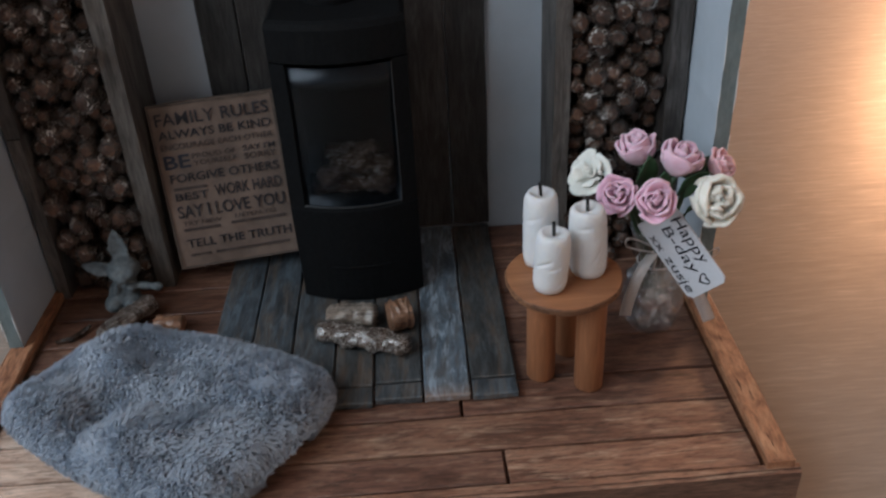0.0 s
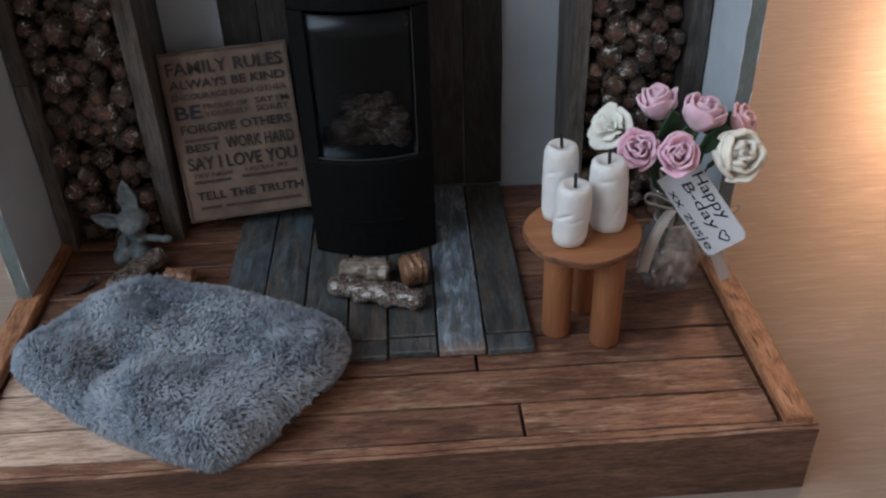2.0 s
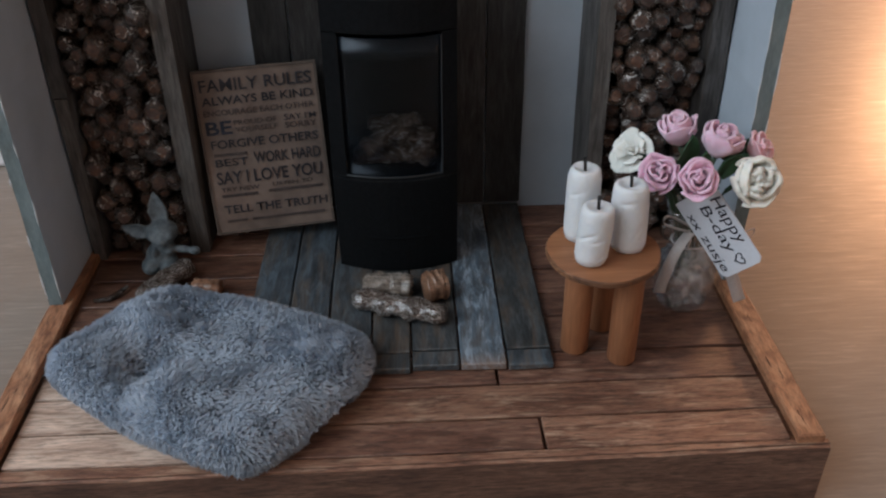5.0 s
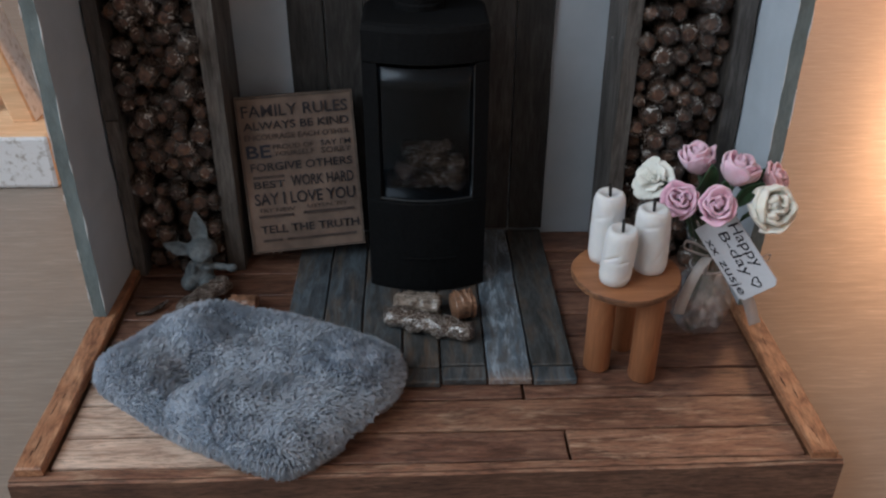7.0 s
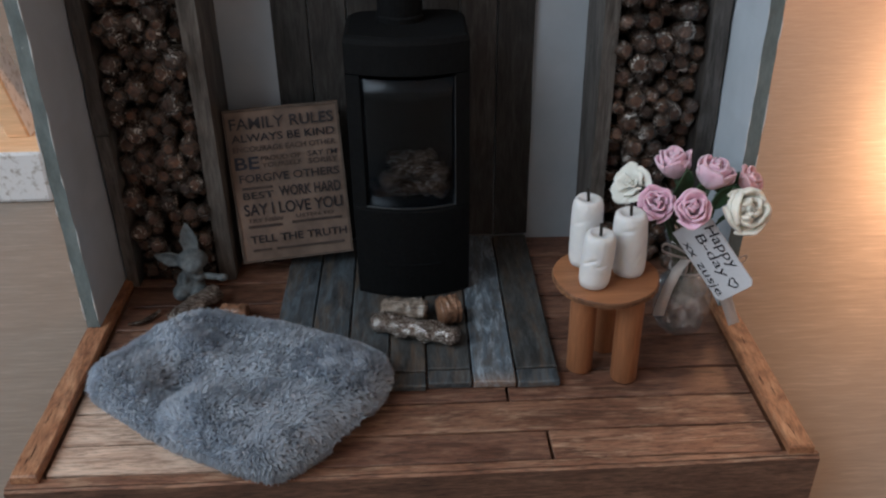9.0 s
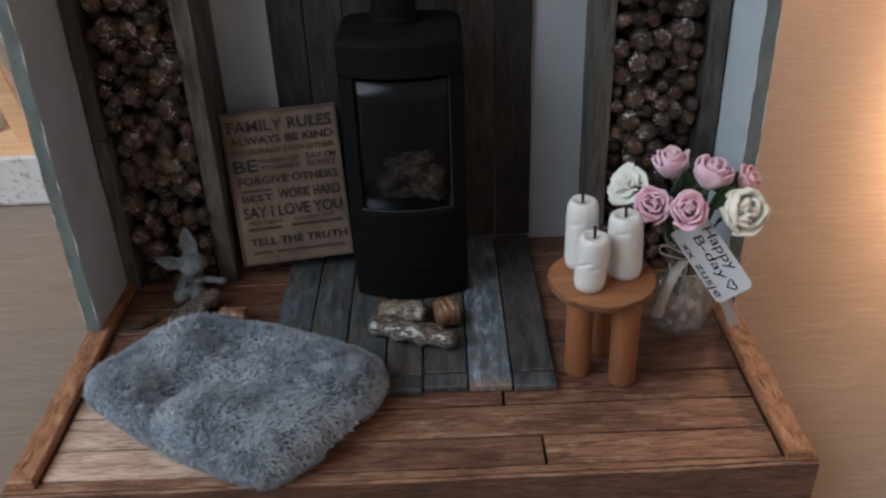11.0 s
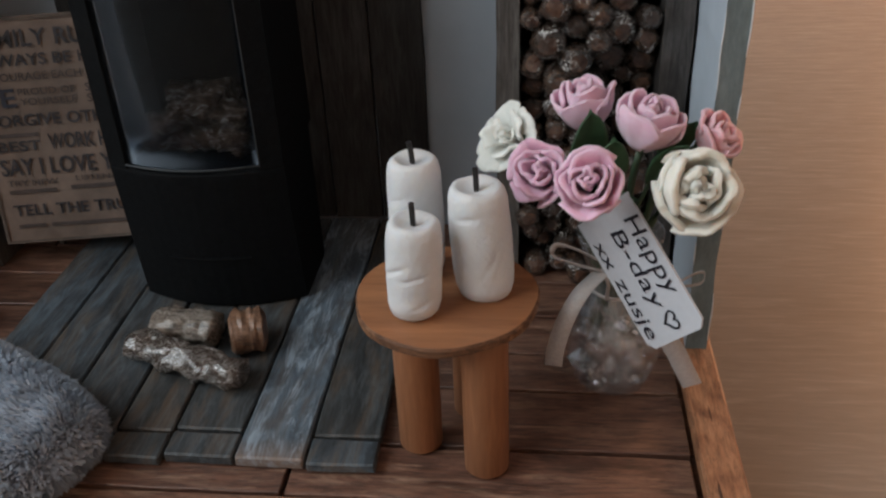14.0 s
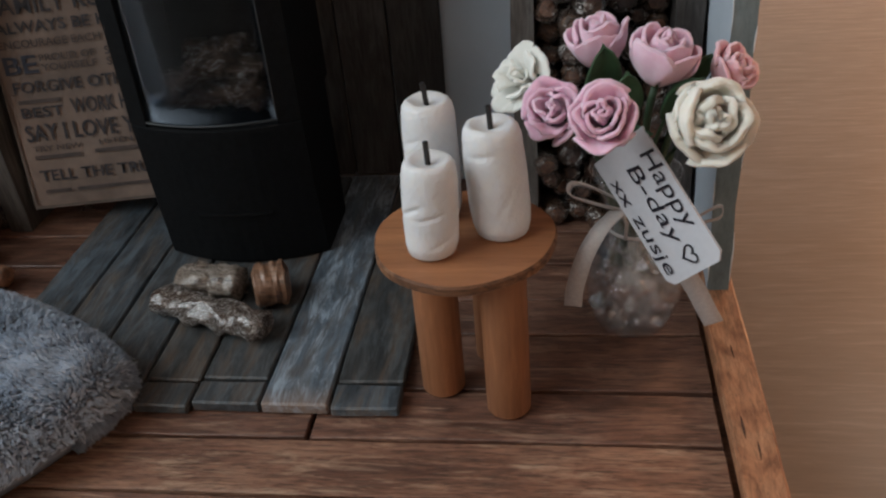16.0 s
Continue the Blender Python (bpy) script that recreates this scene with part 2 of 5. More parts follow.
def grey_bark():
    """Pale grey split wood, streaked lengthwise."""
    p = Mat("pale_grey_split_wood", 0.4, coat=0.6, coat_rough=0.12)
    n = p.noise(p.coords((0.16, 1.6, 1.6)), 800, 6, 0.72, 0.8)
    p.base(p.ramp(n, [(0.34, (0.05, 0.036, 0.027)), (0.48, (0.21, 0.165, 0.13)), (0.60, (0.45, 0.40, 0.35))]))
    p.bump(n, 0.9, 0.0012)
    return p.m


M["bark"], M["cut"], M["pale_bark"], M["grey_bark"] = bark(), cut_end(), pale_bark(), grey_bark()


def foil_bark():
    """Brown bark under crumpled clear film, the film's glints painted near white."""
    p = Mat("film_wrapped_bark", 0.3, coat=1.0, coat_rough=0.04)
    v = p.coords((0.6, 1.3, 1.3))
    n = p.noise(v, 430, 6, 0.7, 1.2)
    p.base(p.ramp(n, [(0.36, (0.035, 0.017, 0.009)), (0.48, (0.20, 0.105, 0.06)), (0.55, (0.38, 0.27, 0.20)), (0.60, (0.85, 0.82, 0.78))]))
    p.bump(n, 1.0, 0.0025)
    return p.m


M["foil"] = foil_bark()


def fur(name, a, b, thin=False):
    p = Mat(name, 1.0, spec=0.0)
    v = p.coords((1, 1, 1))
    n = p.noise(v, 160, 5, 0.6)
    g = p.node("ShaderNodeNewGeometry")
    tint = p.ramp(g.outputs["Random Per Island"], [(0.0, 0.86), (1.0, 1.12)])
    p.base(p.mix(1.0, p.ramp(n, [(0.35, a), (0.65, b)]), tint, "MULTIPLY"))
    if thin:
        # thin strands let a third of the light through
        back, mx = p.node("ShaderNodeBsdfTranslucent"), p.node("ShaderNodeMixShader", Fac=0.35)
        p.link(p.b.inputs["Base Color"].links[0].from_socket, back.inputs["Color"])
        p.link(p.b.outputs[0], mx.inputs[1])
        p.link(back.outputs[0], mx.inputs[2])
        p.link(mx.outputs[0], p.t.nodes["Material Output"].inputs["Surface"])
    return p.m


# Backing darker than the strands: shade between the locks, put into its colour
M["plush"] = fur("shade_dark_plush_backing", (0.22, 0.245, 0.29), (0.26, 0.29, 0.335))
M["strand"] = fur("grey_blue_plush_strand", (0.57, 0.63, 0.705), (0.625, 0.685, 0.76), True)


def clay():
    p = Mat("white_modelling_clay", 0.6)
    p.b.inputs["Subsurface Weight"].default_value = 0.15
    p.b.inputs["Subsurface Radius"].default_value = (0.002, 0.0015, 0.001)
    v = p.coords((1, 1, 1))
    n, m = p.noise(v, 240, 5, 0.6), p.noise(v, 1500, 4)
    p.base(p.ramp(n, [(0.3, (0.61, 0.625, 0.64)), (0.7, (0.69, 0.70, 0.705))]))
    p.bump(m, 0.35, 0.0006)
    return p.m


M["clay"] = clay()


def simple(name, colour, rough=0.5, metal=0.0, coat=0.0, vary=0.12, scale=300.0, bump=0.15):
    p = Mat(name, rough, metal, coat=coat)
    v = p.coords((1, 1, 1))
    n = p.noise(v, scale, 5, 0.6)
    lo = [c * (1 - vary) for c in colour]
    hi = [min(1, c * (1 + vary)) for c in colour]
    p.base(p.ramp(n, [(0.3, lo), (0.7, hi)]))
    if bump:
        p.bump(n, bump, 0.0003)
    return p.m


M["iron"] = stove_paint = simple("matt_black_stove_paint", (0.0062, 0.0068, 0.0075), 0.7, 0.0, 0.0, 0.3, 900, 0.1)
stove_paint.node_tree.nodes["Principled BSDF"].inputs["Specular IOR Level"].default_value = 0.06
# Soot of the firebox, and the painted darkness between the racked logs
M["soot_gap_dark"] = simple("soot_and_log_gap_dark", (0.004, 0.0042, 0.005), 0.95)
M["soot_gap_dark"].node_tree.nodes["Principled BSDF"].inputs["Specular IOR Level"].default_value = 0.05
M["crack"] = simple("dark_wood_split", (0.055, 0.025, 0.015), 0.9, 0, 0, 0.4, 700, 0.4)
M["chip"] = simple("bared_white_primer", (0.60, 0.63, 0.64), 0.7, 0, 0, 0.2, 500, 0.4)
M["steel"] = simple("thin_dull_silver_trim", (0.045, 0.048, 0.05), 0.55, 0.8)
M["wick"] = simple("black_wick_cord", (0.012, 0.011, 0.011), 0.6, 0, 0, 0.4, 1500, 0.4)
M["figurine"] = simple("grey_resin", (0.098, 0.119, 0.130), 0.6, 0, 0, 0.45, 620, 0.8)
M["card"] = simple("white_tag_card", (0.52, 0.54, 0.58), 0.75, 0, 0, 0.03, 900, 0.08)
M["ink"] = simple("black_pen_ink", (0.012, 0.012, 0.02), 0.5, 0, 0, 0.2, 900, 0)
M["sign_ink"] = simple("faded_dark_print", (0.026, 0.023, 0.027), 0.7, 0, 0, 0.5, 260, 0)
M["sign_ink_pale"] = simple("pale_worn_print", (0.060, 0.043, 0.038), 0.7, 0, 0, 0.4, 260, 0)
M["sign_blue"] = simple("dark_blue_print", (0.016, 0.019, 0.032), 0.7, 0, 0, 0.4, 260, 0)
M["sign"] = simple("aged_kraft_board", (0.172, 0.124, 0.099), 0.8, 0, 0, 0.30, 110, 0.3)
M["sign_rim"] = simple("darkened_board_rim", (0.10, 0.075, 0.06), 0.8, 0, 0, 0.3, 300, 0.3)
M["leaf"] = simple("dark_green_paper_leaf", (0.022, 0.065, 0.028), 0.55, 0, 0, 0.3, 400, 0.4)
M["stem"] = simple("green_wrapped_wire", (0.03, 0.06, 0.03), 0.6)


def petal(name, inner, outer):
    p = Mat(name, 0.95, spec=0.08)
    p.b.inputs["Subsurface Weight"].default_value = 0.7
    p.b.inputs["Subsurface Scale"].default_value = 0.45
    p.b.inputs["Subsurface Radius"].default_value = (0.0024, 0.0021, 0.002)
    p.b.inputs["Sheen Weight"].default_value = 0.3
    v = p.coords((1, 1, 1))
    n = p.noise(v, 380, 5, 0.6)
    p.base(p.random_tint(p.ramp(n, [(0.3, inner), (0.7, outer)]), 0.88, 1.08))
    p.bump(p.noise(v, 2600, 4, 0.7), 0.6, 0.0004)
    return p.m


M["pink"] = petal("pink_foam_petal", (0.80, 0.46, 0.60), (0.87, 0.56, 0.69))
M["pale_pink"] = petal("pale_pink_foam_petal", (0.77, 0.47, 0.59), (0.84, 0.58, 0.69))
M["coral"] = petal("coral_pink_foam_petal", (0.80, 0.44, 0.50), (0.87, 0.54, 0.59))
M["cream"] = petal("cream_foam_petal", (0.80, 0.77, 0.67), (0.86, 0.84, 0.76))
M["ivory"] = petal("ivory_paper_petal", (0.80, 0.80, 0.72), (0.87, 0.87, 0.80))


def clear(name, rough=0.03, tint=(1, 1, 1), ior=1.45):
    p = Mat(name, rough)
    p.b.inputs["Transmission Weight"].default_value = 1.0
    p.b.inputs["IOR"].default_value = ior
    p.b.inputs["Base Color"].default_value = rgba(tint)
    return p.m


def film(name, veil_low, veil_high, gloss, relief):
    """Thin clear moulded plastic: see-through, with sharp gloss and a few milky smears."""
    p = Mat(name, 0.04)
    v = p.coords((1, 1, 0.8), False)
    b = p.node("ShaderNodeBump", Strength=relief, Distance=0.002)
    p.link(p.noise(v, 170, 3, 0.5, 0.6), b.inputs["Height"])
    tr, gl, fr = p.node("ShaderNodeBsdfTransparent"), p.node("ShaderNodeBsdfGlossy", Roughness=0.03), p.node("ShaderNodeLayerWeight", Blend=0.5)
    tr.inputs["Color"].default_value = (0.97, 0.97, 0.98, 1)
    p.link(b.outputs["Normal"], gl.inputs["Normal"])
    p.link(b.outputs["Normal"], fr.inputs["Normal"])
    veil, soft, mx = p.node("ShaderNodeBsdfDiffuse"), p.node("ShaderNodeMixShader"), p.node("ShaderNodeMixShader")
    veil.inputs["Color"].default_value = (0.75, 0.76, 0.78, 1)
    p.link(p.ramp(p.noise(v, 120, 5, 0.6, 1.4), [(0.47, veil_low), (0.62, veil_high)]), soft.inputs[0])
    p.link(tr.outputs[0], soft.inputs[1])
    p.link(veil.outputs[0], soft.inputs[2])
    p.link(p.ramp(fr.outputs["Facing"], [(0.0, gloss), (0.6, gloss * 1.6), (1.0, 0.55)]), mx.inputs[0])
    p.link(soft.outputs[0], mx.inputs[1])
    p.link(gl.outputs[0], mx.inputs[2])
    p.link(mx.outputs[0], p.t.nodes["Material Output"].inputs["Surface"])
    return p.m


M["glass"] = film("clear_moulded_plastic", 0.02, 0.16, 0.10, 0.35)
M["cell"] = film("clear_crumpled_plastic", 0.02, 0.30, 0.42, 0.6)
M["bead"] = clear("clear_crystal_bead", 0.02, (0.78, 0.79, 0.80), 1.5)


def pane_glass():
    """Thin stove glass: mostly see-through, with a clean reflection."""
    p = Mat("stove_door_glass", 0.04)
    t = p.t
    tr, gl = p.node("ShaderNodeBsdfTransparent"), p.node("ShaderNodeBsdfGlossy", Roughness=0.24)
    tr.inputs["Color"].default_value = (0.47, 0.48, 0.50, 1)
    gl.inputs["Color"].default_value = (0.46, 0.52, 0.58, 1)
    fr = p.node("ShaderNodeFresnel", IOR=1.5)
    mx = p.node("ShaderNodeMixShader")
    p.link(fr.outputs[0], mx.inputs[0])
    p.link(tr.outputs[0], mx.inputs[1])
    p.link(gl.outputs[0], mx.inputs[2])
    p.link(mx.outputs[0], t.nodes["Material Output"].inputs["Surface"])
    return p.m


def ribbon_cloth():
    p = Mat("sheer_white_ribbon", 0.5)
    v = p.coords((1, 1, 1))
    n = p.noise(v, 1800, 3)
    p.base(p.ramp(n, [(0.3, (0.55, 0.53, 0.52)), (0.7, (0.66, 0.64, 0.63))]))
    tr, mx = p.node("ShaderNodeBsdfTransparent"), p.node("ShaderNodeMixShader")
    mx.inputs[0].default_value = 0.32
    out = p.t.nodes["Material Output"]
    p.link(p.b.outputs[0], mx.inputs[1])
    p.link(tr.outputs[0], mx.inputs[2])
    p.link(mx.outputs[0], out.inputs["Surface"])
    return p.m


M["pane"], M["ribbon"] = pane_glass(), ribbon_cloth()

# ---- building helpers ----
ROOT = {}


def mesh_of(name, bm, mats, origin=(0, 0, 0), smooth=False):
    """Turns a bmesh in decimetres into a mesh in metres about an origin."""
    me = bpy.data.meshes.new(name)
    for v in bm.verts:
        v.co = (v.co - Vector(origin)) * D
    if smooth:
        for f in bm.faces:
            f.smooth = True
    bm.to_mesh(me)
    bm.free()
    for m in mats if isinstance(mats, (list, tuple)) else [mats]:
        me.materials.append(m)
    return me


def solid(name, bm, mats, origin=(0, 0, 0), smooth=False, **tags):
    """A thing of one mesh, its origin at its base."""
    ob = new(name, mesh_of(name, bm, mats, origin, smooth))
    ob.location = Vector(origin) * D
    ROOT[ob] = Vector(origin)
    return tagged(ob, **tags)


def thing(name, origin, **tags):
    """An Empty at the base of a thing with parts."""
    ob = new(name)
    ob.empty_display_size = 0.01
    ob.location = Vector(origin) * D
    ROOT[ob] = Vector(origin)
    return tagged(ob, **tags)


def part(name, bm, mats, parent, label="", smooth=False):
    """One mesh under a thing or a part, given in plan coordinates."""
    origin = ROOT[parent]
    ob = new(name, mesh_of(name, bm, mats, origin, smooth))
    ob.parent = parent
    ROOT[ob] = origin
    return tagged(ob, label=label)


def piece(name, mesh, parent, m):
    """A part on shared mesh data; m places it in plan coordinates."""
    ob = new(name, mesh)
    ob.parent = parent
    m = m.copy()
    m.translation = (m.translation - ROOT[parent]) * D
    ob.matrix_basis = m
    ROOT[ob] = ROOT[parent]
    return ob


def box(x0, x1, y0, y1, z0, z1, bevel=0.0, seg=1, bm=None):
    bm = bm or bmesh.new()
    made = bmesh.ops.create_cube(bm, size=1.0)["verts"]
    for v in made:
        v.co = Vector(((x0 + x1) / 2 + v.co.x * (x1 - x0), (y0 + y1) / 2 + v.co.y * (y1 - y0), (z0 + z1) / 2 + v.co.z * (z1 - z0)))
    if bevel:
        edges = list({e for v in made for e in v.link_edges})
        bmesh.ops.bevel(bm, geom=edges, offset=bevel, segments=seg, affect="EDGES", profile=0.5)
    return bm


def wobble(bm, amount, scale, seed=0.0):
    """Uneven hand-made edges."""
    for v in bm.verts:
        v.co += noise.noise_vector(v.co * scale + Vector((seed, seed * 1.7, seed * 0.3))) * amount
    return bm


def cut_up(bm, n):
    bmesh.ops.subdivide_edges(bm, edges=bm.edges[:], cuts=n, use_grid_fill=True)
    return bm


def lathe(profile, seg=32, centre=(0, 0, 0), lobes=None, bm=None, close=True):
    """A turned form from (radius, height) pairs; lobes(angle, z) scales the radius."""
    bm = bm or bmesh.new()
    rings = []
    for r, z in profile:
        ring = []
        for k in range(seg):
            a = 2 * math.pi * k / seg
            q = r * (lobes(a, z) if lobes else 1.0)
            ring.append(bm.verts.new((centre[0] + q * math.cos(a), centre[1] + q * math.sin(a), centre[2] + z)))
        rings.append(ring)
    for a, b in zip(rings, rings[1:]):
        for k in range(seg):
            bm.faces.new((a[k], a[(k + 1) % seg], b[(k + 1) % seg], b[k]))
    if close:
        bm.faces.new(rings[0][::-1])
        bm.faces.new(rings[-1])
    return bm


def sheet(fn, nu, nv, thick, bm=None):
    """A curved sheet with thickness from fn(u, v), u and v in 0..1."""
    bm = bm or bmesh.new()
    pts = [[Vector(fn(i / nu, j / nv)) for j in range(nv + 1)] for i in range(nu + 1)]
    top, bot = [], []
    for i in range(nu + 1):
        ta, tb = [], []
        for j in range(nv + 1):
            du = pts[min(i + 1, nu)][j] - pts[max(i - 1, 0)][j]
            dv = pts[i][min(j + 1, nv)] - pts[i][max(j - 1, 0)]
            n = du.cross(dv)
            n = n.normalized() if n.length > 1e-12 else Vector((0, 0, 1))
            ta.append(bm.verts.new(pts[i][j] + n * thick / 2))
            tb.append(bm.verts.new(pts[i][j] - n * thick / 2))
        top.append(ta)
        bot.append(tb)
    for i in range(nu):
        for j in range(nv):
            bm.faces.new((top[i][j], top[i + 1][j], top[i + 1][j + 1], top[i][j + 1]))
            bm.faces.new((bot[i][j], bot[i][j + 1], bot[i + 1][j + 1], bot[i + 1][j]))
    for i in range(nu):
        bm.faces.new((top[i][0], bot[i][0], bot[i + 1][0], top[i + 1][0]))
        bm.faces.new((top[i][nv], top[i + 1][nv], bot[i + 1][nv], bot[i][nv]))
    for j in range(nv):
        bm.faces.new((top[0][j], top[0][j + 1], bot[0][j + 1], bot[0][j]))
        bm.faces.new((top[nu][j], bot[nu][j], bot[nu][j + 1], top[nu][j + 1]))
    return bm


def tube(points, radius, seg=10, bm=None):
    """A round bar along points; radius is a number or a list."""
    bm = bm or bmesh.new()
    pts = [Vector(p) for p in points]
    rings = []
    for k, p in enumerate(pts):
        way = (pts[min(k + 1, len(pts) - 1)] - pts[max(k - 1, 0)]).normalized()
        side = way.cross(Vector((0, 0, 1)) if abs(way.z) < 0.9 else Vector((1, 0, 0))).normalized()
        up = side.cross(way)
        r = radius[k] if hasattr(radius, "__len__") else radius
        rings.append([bm.verts.new(p + (side * math.cos(2 * math.pi * i / seg) + up * math.sin(2 * math.pi * i / seg)) * r) for i in range(seg)])
    for a, b in zip(rings, rings[1:]):
        for i in range(seg):
            bm.faces.new((a[i], a[(i + 1) % seg], b[(i + 1) % seg], b[i]))
    bm.faces.new(rings[0][::-1])
    bm.faces.new(rings[-1])
    return bm


def frame_of(origin, x, up):
    """A pose in plan coordinates from an origin, a reading direction and an up direction."""
    x = Vector(x).normalized()
    n = x.cross(Vector(up)).normalized()
    y = n.cross(x)
    m = Matrix((x, y, n)).transposed().to_4x4()
    m.translation = Vector(origin)
    return m


def lettering(text, m, width, height, material, parent, lift=0.004, slant=0.0, bold=0.0, name="lettering"):
    """Flat letters in the built-in font, width by height, lower left corner at m."""
    cu = bpy.data.curves.new("text", "FONT")
    cu.body, cu.extrude, cu.shear, cu.offset = text, 0.0, slant, bold
    cu.resolution_u = 3
    ob = new("text", cu)
    me = bpy.data.meshes.new_from_object(ob.evaluated_get(bpy.context.evaluated_depsgraph_get()))
    bpy.data.objects.remove(ob)
    bm = bmesh.new()
    bm.from_mesh(me)
    bpy.data.meshes.remove(me)
    lo = Vector([min(v.co[k] for v in bm.verts) for k in range(3)])
    hi = Vector([max(v.co[k] for v in bm.verts) for k in range(3)])
    for v in bm.verts:
        c = v.co - lo
        v.co = m @ Vector((c.x * width / (hi.x - lo.x), c.y * height / (hi.y - lo.y), lift))
    return part(name, bm, material, parent)


def bar(m, x, y, w, h, material, parent, lift=0.004, name="lettering"):
    bm = bmesh.new()
    bm.faces.new([bm.verts.new(m @ Vector(p)) for p in ((x, y, lift), (x + w, y, lift), (x + w, y + h, lift), (x, y + h, lift))])
    return part(name, bm, material, parent)


# ---- the room that closes the place ----
TABLE = -0.2  # height of the table top under the little floor
RX0, RX1, RY0, RY1, RZ0, RZ1 = -8.4, 12.5, -12.0, 12.0, -7.7, 16.5
solid("room_floor", box(RX0, RX1, RY0, RY1, RZ0 - 1, RZ0), M["carpet"], label="plain brown floor of the room", category="floor", kind="structure")
solid("ceiling", box(RX0, RX1, RY0, RY1, RZ1, RZ1 + 1), M["room"], label="plain pale ceiling of the room", category="ceiling", kind="structure")
solid("room_wall_north", box(RX0, RX1, RY1, RY1 + 1, RZ0, RZ1), M["room"], label="plain pale room wall", category="wall", kind="structure")
solid("room_wall_east", box(RX1, RX1 + 1, RY0 - 1, RY1 + 1, RZ0, RZ1), M["room"], label="plain pale room wall", category="wall", kind="structure")
solid("room_wall_south", box(RX0, RX1, RY0 - 1, RY0, RZ0, RZ1), M["room"], label="plain pale room wall", category="wall", kind="structure")
bm = box(RX0 - 1, RX0, RY0 - 1, -8.6, RZ0, RZ1)
box(RX0 - 1, RX0, 3.2, RY1 + 1, RZ0, RZ1, bm=bm)
box(RX0 - 1, RX0, -8.6, 3.2, RZ0, 3.3, bm=bm)
box(RX0 - 1, RX0, -8.6, 3.2, 11.5, RZ1, bm=bm)
solid("room_wall_west", bm, M["room"], label="pale room wall with a window opening", category="wall", kind="structure")

table = thing("table", (1.0, 2.5, RZ0), label="oak veneer table with a satin lacquered top", category="table")
part("tabletop", box(-6.5, 7.0, -4.0, 7.5, TABLE - 0.3, TABLE, 0.03, 2), M["table"], table)
for x in (-6.0, 6.5):
    for y in (-3.5, 7.0):
        part("leg", box(x - 0.35, x + 0.35, y - 0.35, y + 0.35, RZ0, TABLE - 0.302, 0.03), M["table"], table)

# ---- shell of the miniature room ----
TOP = 1.6
floor = solid("floor", box(-0.976, 0.990, 0.104, 1.29, TABLE, -0.022), M["edge"], label="wooden base board of a miniature room", category="floor", kind="structure")


def wall_box(name, corners, z0, z1, label):
    """A wall over four plan corners, its first side being the painted edge."""
    bm = bmesh.new()
    steps = 44
    rings = []
    for k in range(steps + 1):
        z = z0 + (z1 - z0) * k / steps
        rings.append([bm.verts.new((x + noise.noise((x * 9, z * 13, 2)) * 0.004, y + noise.noise((x * 7, z * 17, 5)) * 0.003, z)) for x, y in corners])
    for a, b in zip(rings, rings[1:]):
        for i in range(4):
            f = bm.faces.new((a[i], a[(i + 1) % 4], b[(i + 1) % 4], b[i]))
            f.material_index = 1 if i == 0 else 0
    bm.faces.new(rings[0][::-1])
    bm.faces.new(rings[-1]).material_index = 1
    ob = solid(name, bm, [M["white"], M["edge_paint"]], label=label, category="wall", kind="structure")
    # paint rubbed to white along both front corners, in broken lengths
    rng = random.Random(len(name))
    for x, y in corners[:2]:
        z = z0 + 0.02
        while z < z1 - 0.08:
            run = rng.uniform(0.03, 0.16)
            pts = []
            for k in range(9):
                q = z + run * k / 8
                pts.append((x + noise.noise((x * 9, q * 13, 2)) * 0.004, y + noise.noise((x * 7, q * 17, 5)) * 0.003 - 0.0004, q))
            part("rubbed_corner", tube(pts, [0.0004 + (0.0030 if x < 0 else 0.0017) * math.sin(math.pi * k / 8) * (0.45 + 0.5 * abs(noise.noise((z * 5, k * 0.9, x)))) for k in range(9)], 6), M["chip"], ob, smooth=True)
            z += run + rng.uniform(0.02, 0.16)
    return ob


wall_box("wall_west", [(-0.972, 0.700), (-0.934, 0.700), (-0.925, 1.218), (-0.968, 1.218)], 0.026, TOP, "white side board with a worn blue-grey front edge")
wall_box("wall_east", [(0.934, 0.708), (0.973, 0.708), (0.982, 1.218), (0.945, 1.218)], 0.026, TOP, "white side board with a worn blue-grey front edge")
wall_back = solid("wall_north", box(-1.0, 1.0, 1.22, 1.27, -0.02, TOP), M["white"], label="white painted back board of the miniature room", category="wall", kind="structure")

